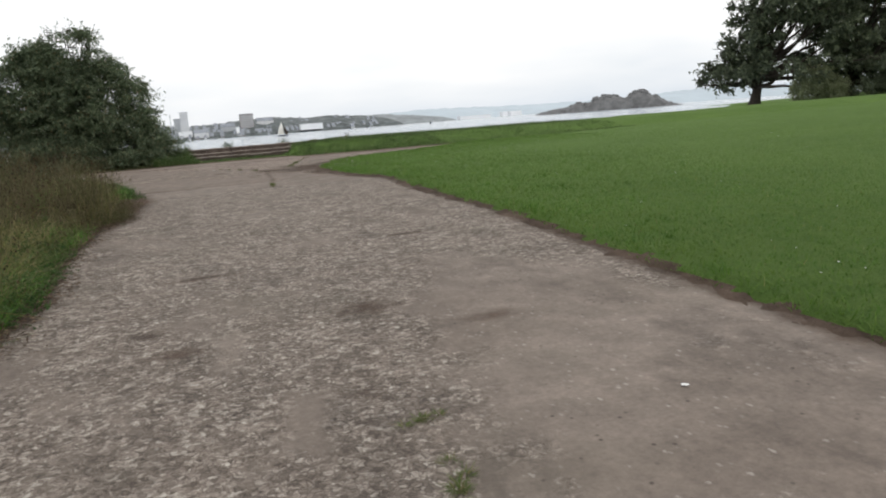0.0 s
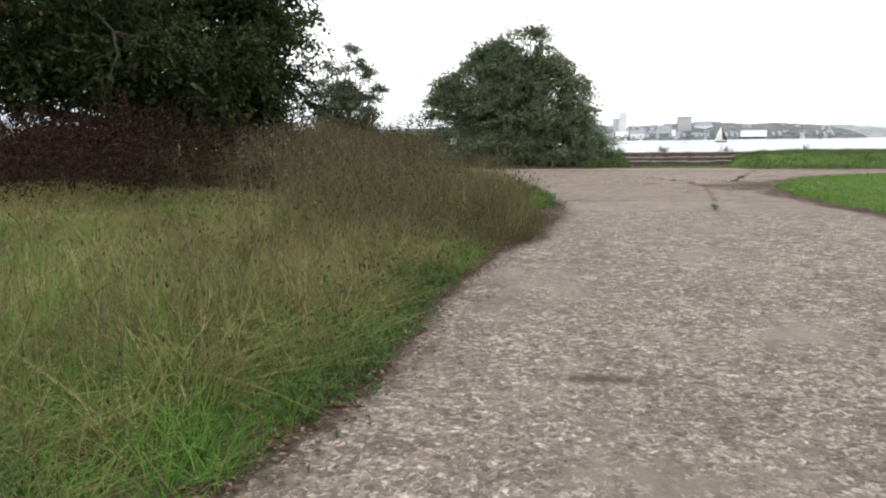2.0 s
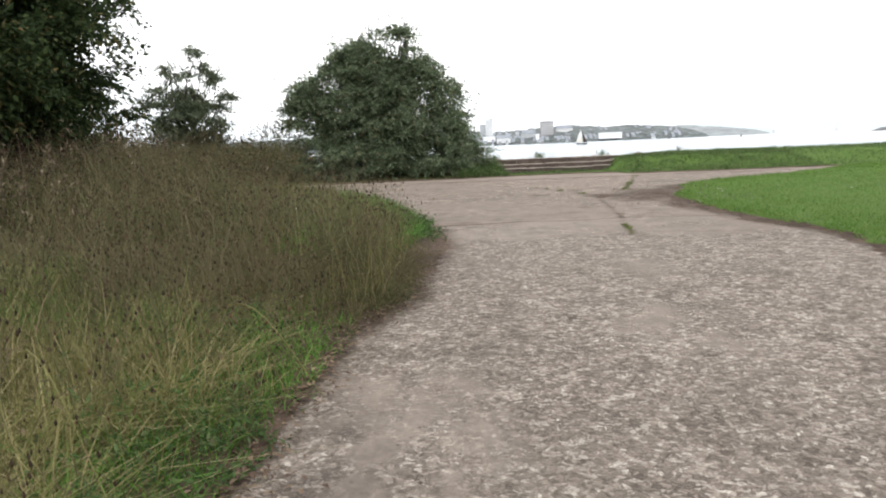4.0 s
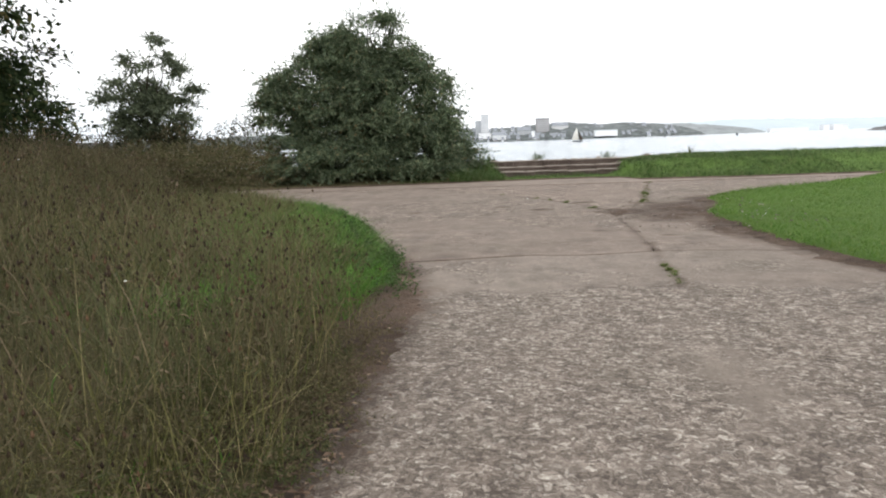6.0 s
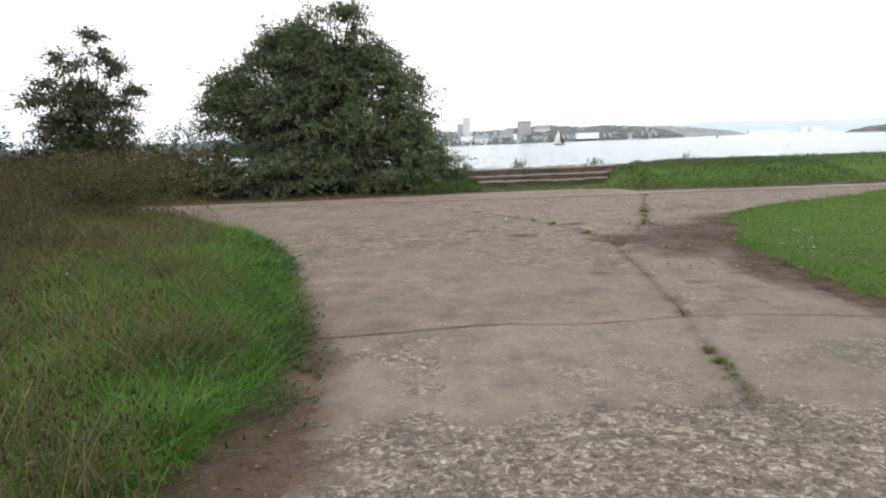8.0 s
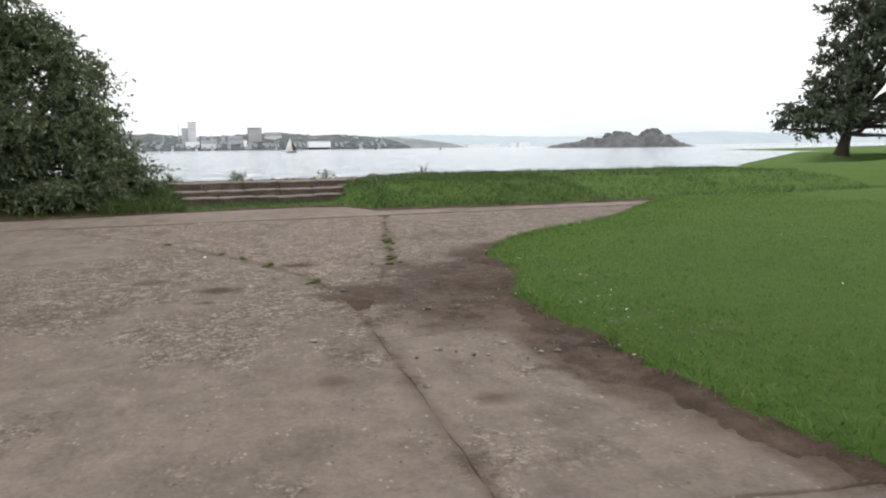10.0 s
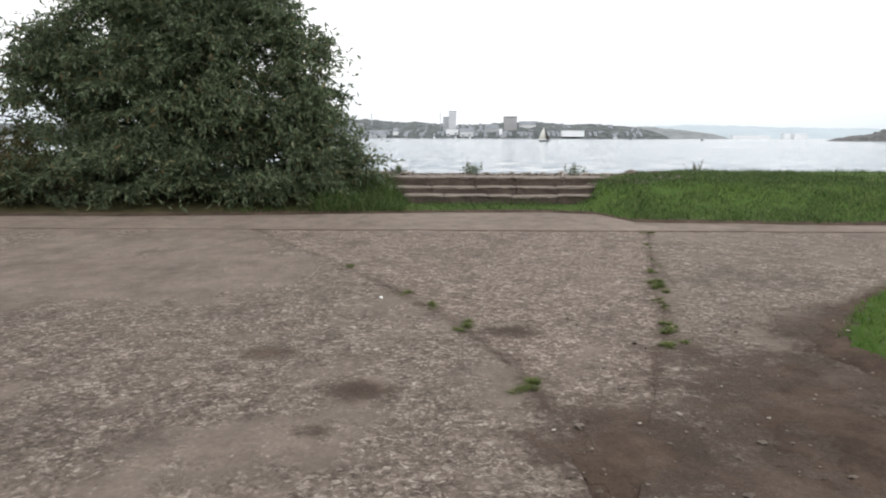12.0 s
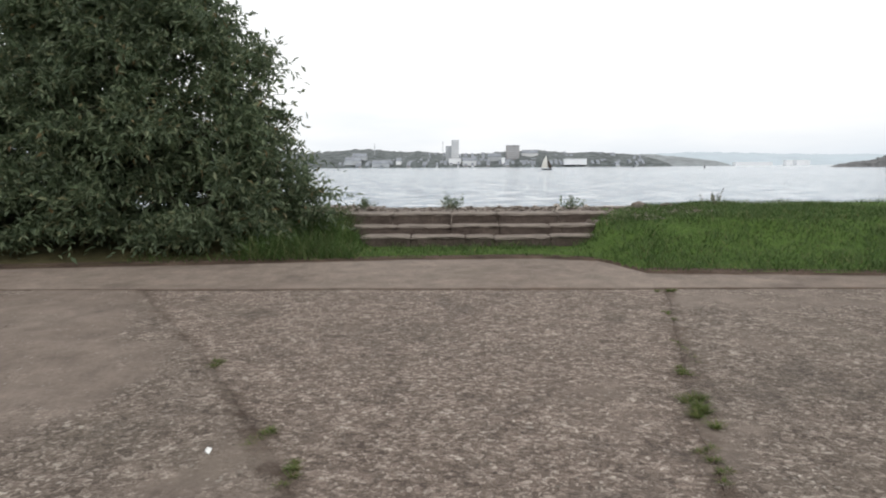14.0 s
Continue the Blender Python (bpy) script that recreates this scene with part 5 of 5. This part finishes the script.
for k, (x, y, rx, ry, n, h) in enumerate([(1.36, 4.62, 0.10, 0.10, 90, 0.05), (1.31, 4.0, 0.10, 0.16, 150, 0.06), (2.18, 17.65, 0.10, 0.32, 260, 0.07), (2.12, 17.1, 0.06, 0.2, 80, 0.05), (2.36, 19.3, 0.04, 0.3, 60, 0.03), (4.06, 27.55, 0.16, 0.30, 420, 0.09), (3.90, 26.75, 0.10, 0.25, 200, 0.05), (3.68, 25.85, 0.15, 0.20, 300, 0.07), (3.58, 25.4, 0.14, 0.14, 220, 0.06), (2.43, 24.45, 0.16, 0.18, 320, 0.07), (2.05, 25.88, 0.14, 0.18, 260, 0.06), (1.48, 27.1, 0.12, 0.16, 180, 0.05), (1.76, 26.6, 0.10, 0.14, 170, 0.045), (4.24, 28.4, 0.10, 0.16, 160, 0.045), (4.73, 30.4, 0.08, 0.30, 120, 0.035), (0.74, 28.6, 0.12, 0.16, 160, 0.045), (4.45, 29.0, 0.05, 0.5, 110, 0.04), (5.12, 31.8, 0.14, 0.12, 160, 0.06)]):
    tuft(x, y, rx, ry, n, h, 300 + k)


def fallen_leaves():
    r = np.random.default_rng(221)
    n = 5200
    y = r.uniform(4, 24, n)
    y = np.where((y > 14) & (r.uniform(size=n) < 0.7), r.uniform(4, 13, n), y)
    x = left_edge(y) + np.abs(r.normal(0, 0.16, n)) - 0.14
    p = np.stack([x, y, base_z(y) + r.uniform(0.012, 0.035, n)], -1)
    d = unit(np.stack([r.normal(size=n), r.normal(size=n), r.uniform(-0.1, 0.35, n)], -1))
    ln = r.uniform(0.015, 0.055, n)
    V, F = leaf_quads(p, d, np.tile([0, 0, 1.0], (n, 1)), ln, ln * r.uniform(0.2, 0.7, n))
    return tagged(np_object("fallen_leaves", V, F, M_FALLEN), "dry brown fallen leaves and straw along the path edge", "leaves", kind="stuff")


fallen_leaves()


def daisies():
    x, y = scatter(420, 4.3, 16, 3, 30, 231, lambda x, y, u: (inside(x, y)[1] > 0.3) & (u < 0.5))
    r = np.random.default_rng(232)
    n = len(x)
    p = np.stack([x, y, land(x, y) + 0.045], -1)
    d = unit(np.stack([r.normal(size=n), r.normal(size=n), r.uniform(0, 0.5, n)], -1))
    ln = r.uniform(0.010, 0.024, n)
    V, F = leaf_quads(p, d, np.tile([0, 0, 1.0], (n, 1)), ln, ln * 0.9)
    return tagged(np_object("daisies", V, F, M_CHIP), "tiny white daisies dotted over the lawn", "flowers", kind="stuff")


daisies()


def chip(x, y, s, seed, name="litter_scrap", label="small white scrap of litter on the concrete", mat=None):
    r = np.random.default_rng(seed)
    bm = bmesh.new()
    bmesh.ops.create_icosphere(bm, subdivisions=1, radius=s)
    for v in bm.verts:
        v.co = Vector((v.co.x * 1.4, v.co.y * 0.8, v.co.z * 0.35)) * float(r.uniform(0.7, 1.25))
    ob = part(name, bm, mat or M_CHIP)
    ob.location = (x, y, float(base_z(y)) + s * 0.3 + 0.01)
    ob.rotation_euler = (0, 0, float(r.uniform(0, 6)))
    return tagged(ob, label, "litter")


chip(1.27, 26.85, 0.028, 1)
chip(2.6, 4.35, 0.018, 2)
chip(6.0, 34.15, 0.04, 3)
chip(4.55, 21.9, 0.022, 4)
chip(0.95, 35.7, 0.07, 5, "pale_stone", "pale stone lying in grass beside the steps", M_STONE)
chip(0.55, 34.95, 0.06, 6, "pale_stone", "pale stone lying in grass beside the steps", M_STONE)
chip(1.6, 34.85, 0.025, 7)


def flowers():
    x, y = scatter(26, -6, -0.9, 7, 22, 241, lambda x, y, u: (off_left(x, y) > 0.4) & (u < 0.5))
    r = np.random.default_rng(242)
    P = np.stack([x, y, land(x, y) + weed_height(x, y) * r.uniform(0.7, 1.1, len(x))], -1)
    n = 6 * len(x)
    p = np.repeat(P, 6, 0)
    d = unit(np.stack([r.normal(size=n), r.normal(size=n), r.uniform(-0.2, 0.9, n)], -1))
    ln = r.uniform(0.009, 0.018, n)
    V, F = leaf_quads(p, d, np.tile([0, 0, 1.0], (n, 1)), ln, ln * 0.6)
    return tagged(np_object("pale_flowers", V, F, M_CHIP), "few small white flowers among the weeds", "flowers", kind="stuff")


flowers()


def straw(x0, y0, x1, y1, rise, seed):
    """A long dry stalk that arches out of the verge."""
    t = np.linspace(0, 1, 9)
    pts = np.stack([x0 + (x1 - x0) * t, y0 + (y1 - y0) * t, float(base_z(y0)) + 0.06 + rise * np.sin(np.pi * (0.25 + 0.72 * t)) * (1 - 0.35 * t)], -1)
    V, F = limb(pts, np.linspace(0.0042, 0.0014, 9), 5)
    return tagged(np_object("straw_stalk", V, F, M_TALL, True), "single long dry straw stalk arching over the path edge", "grass stalk", "straw stalks at the verge")


straw(-1.6, 7.3, -0.55, 7.25, 0.22, 1)
straw(-1.5, 9.1, -0.75, 8.7, 0.45, 2)
straw(-1.4, 6.1, -0.8, 6.0, 0.18, 3)
straw(-1.3, 11.2, -0.6, 10.7, 0.5, 4)
straw(-1.9, 10.3, -1.1, 9.6, 0.55, 5)
for k, (x, y, s) in enumerate([(3.2, 24.0, 0.02), (2.0, 21.9, 0.03), (3.0, 27.2, 0.016), (5.7, 27.6, 0.03), (0.6, 10.2, 0.02), (1.9, 8.8, 0.015)]):
    chip(x, y, s, 20 + k, "pebble", "small loose pebble on the concrete", M_STONE)


def shore_plant(x, y, h, n, seed, label, mat=None):
    r = np.random.default_rng(seed)
    z = float(land(x, y))
    base = np.stack([r.normal(0, h * 0.35, n), r.normal(0, h * 0.2, n), np.abs(r.normal(0, 0.05, n))], -1)
    d = unit(np.stack([r.normal(0, 0.45, n), r.normal(0, 0.3, n), r.uniform(0.6, 1.2, n)], -1))
    V, F = sprigs(base, d, h * r.uniform(0.5, 1.1, n), 9, 0.07, seed, 0.1, 0.4)
    ob = np_object("shore_plant", V, F, mat or M_BUSH)
    ob.location = (x, y, z)
    return tagged(ob, label, "plant", "shore plants above the steps")


shore_plant(2.5, 40.2, 0.36, 40, 401, "leafy green shore plant among pebbles")
shore_plant(5.3, 40.2, 0.30, 26, 402, "small green shore plant among pebbles")
shore_plant(8.6, 40.2, 0.34, 12, 403, "thin dark weed stalks on the grassy crest", M_STEM)
shore_plant(0.5, 39.8, 0.22, 26, 404, "small grey-green plant on the shingle crest")

# ---------------------------------------------------------------- across the water
EYE_X, EYE_Y = 2.58, 23.2


def ridge(name, x0, x1, y, prof, material, label, n=260, depth=260, rough=3.0, seed=0):
    """Land across the water: rises from the shore to a wavering skyline and falls away behind."""
    xs = np.linspace(x0, x1, n)
    top = np.interp(xs, [p[0] for p in prof], [p[1] for p in prof])
    top = np.maximum(top + rough * fbm(xs, xs * 0, 0.03, seed) + rough * 0.7 * fbm(xs, xs * 0, 0.15, seed + 1), 0)
    t = np.array([0, 0.02, 0.12, 0.35, 0.65, 0.9, 1.0, 1.4])
    hgt = np.array([0, 0.08, 0.3, 0.6, 0.82, 0.96, 1.0, 0.0])
    X = np.repeat(xs[:, None], len(t), 1)
    Y = y + depth * t[None] + 6 * fbm(X, X * 0 + t[None] * 7, 0.05, seed + 2)
    Z = SEA - 0.6 + (top + 0.6)[:, None] * hgt[None] + (rough * 0.6 * fbm(X, Y, 0.12, seed + 3)) * ((t > 0.05) & (t < 1.1))[None]
    ob = np_object(name, np.stack([X, Y, Z], -1).reshape(-1, 3), grid_faces(n, len(t)), material)
    return tagged(ob, label, "hills", kind="structure")


def far_x(bear, y):
    return EYE_X + (y - EYE_Y) * ((bear - 784) / 1274 - 0.017)


def far_z(rise, y):
    return rise * (y - EYE_Y) / 1274


def profile(y, pts):
    return [(far_x(a, y), far_z(b, y)) for a, b in pts]


# Backdrop land; its materials emit a little in place of haze.
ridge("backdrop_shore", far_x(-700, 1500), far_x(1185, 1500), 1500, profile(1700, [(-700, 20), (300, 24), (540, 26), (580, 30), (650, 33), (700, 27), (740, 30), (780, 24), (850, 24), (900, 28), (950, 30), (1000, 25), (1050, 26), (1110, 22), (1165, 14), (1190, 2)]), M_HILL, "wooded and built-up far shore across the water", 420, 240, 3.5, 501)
ridge("backdrop_headland", far_x(1020, 1800), far_x(1290, 1800), 1800, profile(2000, [(1020, 20), (1070, 22), (1150, 21), (1210, 15), (1250, 10), (1285, 5), (1290, 0)]), M_HILL_MID, "pale green headland, haze put into its colour and glow", 140, 240, 2.5, 505)
ridge("backdrop_hills", far_x(1080, 3000), far_x(2900, 3000), 3000, profile(3300, [(1080, 17), (1240, 24), (1300, 22), (1420, 19), (1560, 18), (1700, 19), (1800, 25), (1900, 28), (2000, 24), (2500, 24), (2900, 20)]), M_HILL_FAR, "far hills behind the sound, made blue-grey and glowing for haze", 200, 400, 4, 509)


def building(x, y, w, h, d, material, label, z=None, kind="flat", name="building", storeys=0, roof=None):
    z = SEA if z is None else z
    thing = tagged(empty(name, x, y, z), label, "building")
    wall = part("wall", box_bm(x - w / 2, x + w / 2, y - d / 2, y + d / 2, z - 6, z + h, 0.0), material, thing)
    if kind == "flat":
        part("roof", box_bm(x - w / 2 - 0.4, x + w / 2 + 0.4, y - d / 2 - 0.4, y + d / 2 + 0.4, z + h, z + h + 1.0), roof or M_ROOF, thing)
    else:
        bm = box_bm(x - w / 2 - 0.5, x + w / 2 + 0.5, y - d / 2 - 0.6, y + d / 2 + 0.6, z + h, z + h + 0.3)
        a, b = x - w / 2, x + w / 2
        vs = [bm.verts.new(c) for c in ((a, y - d / 2 - 0.5, z + h + 0.3), (b, y - d / 2 - 0.5, z + h + 0.3), (b, y, z + h + 0.3 + d * 0.32), (a, y, z + h + 0.3 + d * 0.32), (b, y + d / 2, z + h + 0.3), (a, y + d / 2, z + h + 0.3))]
        for q in ((0, 1, 2, 3), (3, 2, 4, 5), (0, 3, 5), (1, 4, 2)):
            bm.faces.new([vs[i] for i in q])
        part("roof", bm, M_ROOF, thing)
    for s in range(storeys):
        zz = z + 2.0 + s * (h - 3) / storeys
        part("window_band", box_bm(x - w / 2 + 0.8, x + w / 2 - 0.8, y - d / 2 - 0.15, y - d / 2 + 0.1, zz, zz + (h - 3) / storeys * 0.45), M_WALL_GREY, wall)
    return thing


def far_building(bear0, bear1, rise0, rise1, y, material, label, **kw):
    x0, x1 = far_x(bear0, y), far_x(bear1, y)
    z = SEA + far_z(rise0, y)
    return building((x0 + x1) / 2, y, x1 - x0, far_z(rise1 - rise0, y), 22, material, label, z, **kw)


far_building(799, 812, 12, 46, 1560, M_WALL_PALE, "tall pale tower block on the far shore", name="tower_block", storeys=10)
far_building(789, 799, 12, 36, 1570, M_WALL_GREY, "shorter grey tower block beside the tall one", name="tower_block", storeys=8)
far_building(895, 917, 14, 37, 1570, M_WALL_BROWN, "broad brown block of flats on the far shore", name="tower_block", storeys=6)
far_building(996, 1034, 9, 13.5, 1500, M_WALL_WHITE, "long white waterfront warehouse", roof=M_WALL_PALE)
far_building(922, 950, 20, 24, 1600, M_WALL_PALE, "long pale building with a low roof", kind="gable")
far_building(794, 816, 11, 15, 1530, M_WALL_WHITE, "white low building below the towers", roof=M_WALL_PALE)
far_building(818, 842, 8, 11.5, 1520, M_WALL_PALE, "pale terrace on the far shore", kind="gable")
far_building(887, 892, 7, 17, 1520, M_WALL_WHITE, "narrow white tall building")
far_building(862, 886, 14, 18.5, 1560, M_WALL_GREY, "grey building with pale gables", kind="gable")
far_building(625, 650, 18, 19.6, 1540, M_WALL_GREY, "grey terraced houses on the wooded shore", kind="gable")
far_building(612, 640, 10, 12.5, 1520, M_WALL_GREY, "grey sheds near the water", kind="gable")
far_building(660, 690, 6, 7.4, 1515, M_WALL_GREY, "low grey shed at the waterside", kind="gable")
far_building(702, 711, 10, 11.6, 1525, M_WALL_WHITE, "white house on the far shore", kind="gable")
far_building(1380, 1390, 3, 9, 1900, M_WALL_WHITE, "white storage tank across the sound", name="storage_tank", roof=M_WALL_WHITE)
far_building(1397, 1420, 3, 9, 1900, M_WALL_WHITE, "pair of white storage tanks across the sound", name="storage_tank", roof=M_WALL_WHITE)
far_building(1292, 1356, 2, 6, 1900, M_WALL_WHITE, "long low white quay building", roof=M_WALL_WHITE)
far_building(1118, 1132, 6, 11, 1790, M_WALL_WHITE, "small white buildings under the headland")
r_b = np.random.default_rng(600)
for k in range(230):
    bear = float(r_b.choice([r_b.uniform(600, 760), r_b.uniform(740, 1010), r_b.uniform(800, 1140)]))
    lo = float(r_b.uniform(1.5, 8) if k % 3 else r_b.uniform(8, 20))
    span = float(r_b.uniform(2, 6.5))
    far_building(bear, bear + span, lo, lo + float(r_b.uniform(1.2, 2.4)), 1497 + lo * 9, (M_WALL_WHITE, M_WALL_PALE, M_WALL_GREY, M_WALL_WHITE, M_WALL_PALE, M_WALL_BROWN)[k % 6] if bear > 770 else (M_WALL_GREY, M_WALL_BROWN, M_ROOF)[k % 3], "small distant house on the built-up shore", kind="gable", name="house")


def mast(bear, rise0, rise1, y):
    x, z = far_x(bear, y), SEA + far_z(rise0, y)
    ob = part("mast", box_bm(x - 0.6, x + 0.6, y - 0.6, y + 0.6, z, SEA + far_z(rise1, y)), M_WALL_GREY)
    return tagged(ob, "thin grey mast on the far skyline", "mast")


mast(784, 18, 45, 1600)
mast(664, 22, 42, 1600)


def island():
    """The wooded islet: a rocky foot, with tree crowns on its back."""
    cx, cy, R = 538.0, 856.0, 97.0
    thing = tagged(empty("island", cx, cy, SEA), "wooded rocky islet in the sound", "island")
    view = unit(np.array([cx - 0.8, cy - 14.6, 0]))
    side = np.array([view[1], -view[0], 0])
    u = np.linspace(-1, 1, 160)
    h = np.interp(u, [-1, -0.93, -0.72, -0.50, -0.45, -0.25, -0.14, -0.04, 0.12, 0.22, 0.30, 0.34, 0.48, 0.55, 0.66, 0.72, 0.82, 0.93, 1.0], [0, 2.5, 7, 8, 12, 12, 17, 20, 18, 15, 17, 22, 23, 17, 16, 10, 5, 2, 0])
    h = np.maximum(h + 1.5 * fbm(u * 40, u * 0, 0.5, 610) * (h > 4), 0)
    t = np.linspace(-1, 1, 13)
    prof = np.maximum(1 - t * t, 0) ** 0.4
    U, T = np.meshgrid(u, t, indexing="ij")
    P = np.array([cx, cy, 0]) + side * (U * R)[..., None] + view * (T * 38)[..., None]
    P[..., 2] = SEA - 0.5 + (h[:, None] + 0.5) * prof[None] + 1.6 * fbm(U * 50, T * 12, 0.6, 611) * (prof[None] > 0.3) * (h[:, None] > 3)
    # Rock and crowns share the islet colour that glows faintly for haze.
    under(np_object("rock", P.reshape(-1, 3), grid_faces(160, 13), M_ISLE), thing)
    r = np.random.default_rng(612)
    for k in range(80):
        uu = float(r.choice([r.uniform(-0.5, 0.62), r.uniform(-0.2, 0.05), r.uniform(0.28, 0.58)]))
        tt = float(r.uniform(-0.6, 0.3))
        s = float(r.uniform(1.3, 3.6))
        z = SEA + float(np.interp(uu, u, h)) * (1 - tt * tt) ** 0.4 - s * 0.10
        bm = bmesh.new()
        bmesh.ops.create_icosphere(bm, subdivisions=2, radius=s)
        for v in bm.verts:
            v.co *= 1 + 0.28 * noise.noise(v.co * 0.55 + Vector((k * 3.1, 0, 0))) + 0.15 * noise.noise(v.co * 1.6 + Vector((0, k * 1.7, 0)))
            v.co.z *= 0.85
        p = np.array([cx, cy, 0]) + side * uu * R + view * tt * 38
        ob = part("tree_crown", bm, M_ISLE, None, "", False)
        ob.location = (float(p[0]), float(p[1]), z)
        under(ob, thing)


island()


def sailing_boat(x, y):
    thing = tagged(empty("sailing_boat", x, y, SEA), "small sailing boat with cream and dark sails", "boat")
    bm = bmesh.new()
    L, W = 9.0, 2.6
    ring = []
    for k in range(13):
        t = k / 12
        half = W / 2 * math.sin(math.pi * min(1, t * 0.75 + 0.25)) ** 0.8
        ring.append([bm.verts.new((-L / 2 + L * t, s * half * f, z)) for s, f, z in ((-1, 1.0, 1.0), (-1, 0.6, 0.0), (0, 0.0, -0.4), (1, 0.6, 0.0), (1, 1.0, 1.0))])
    for a, b in zip(ring, ring[1:]):
        for i in range(4):
            bm.faces.new((a[i], b[i], b[i + 1], a[i + 1]))
        bm.faces.new((a[4], b[4], b[0], a[0]))
    ob = part("hull", bm, M_HULL)
    ob.location = (x, y, SEA)
    under(ob, thing)
    m = part("mast", box_bm(x + 0.4, x + 0.6, y - 0.1, y + 0.1, SEA + 0.9, SEA + 12.5), M_HULL)
    under(m, thing)
    for name, mat, pts in (("mainsail", M_SAIL, ((1.0, 0, 1.6), (-4.6, 0.9, 1.8), (-2.9, 0.8, 7.5), (-0.6, 0.1, 12.2), (0.4, 0.1, 8.0))), ("foresail", M_SAIL_DARK, ((1.6, 0, 1.4), (4.4, -0.6, 1.6), (3.0, -0.4, 5.0), (0.6, 0, 10.0)))):
        bm = bmesh.new()
        f = bm.faces.new([bm.verts.new((x + p[0], y + p[1], SEA + p[2])) for p in pts])
        bmesh.ops.solidify(bm, geom=[f], thickness=0.06)
        part(name, bm, mat, thing)
    return thing


sailing_boat(far_x(966, 640), 640)


def buoy(bear, y):
    x = far_x(bear, y)
    bm = bmesh.new()
    bmesh.ops.create_cone(bm, cap_ends=True, segments=10, radius1=1.2, radius2=0.35, depth=3.4)
    ob = part("buoy", bm, M_HULL)
    ob.location = (x, y, SEA + 1.4)
    return tagged(ob, "dark channel buoy on the water", "buoy")


buoy(1241, 800)
buoy(1117, 1000)
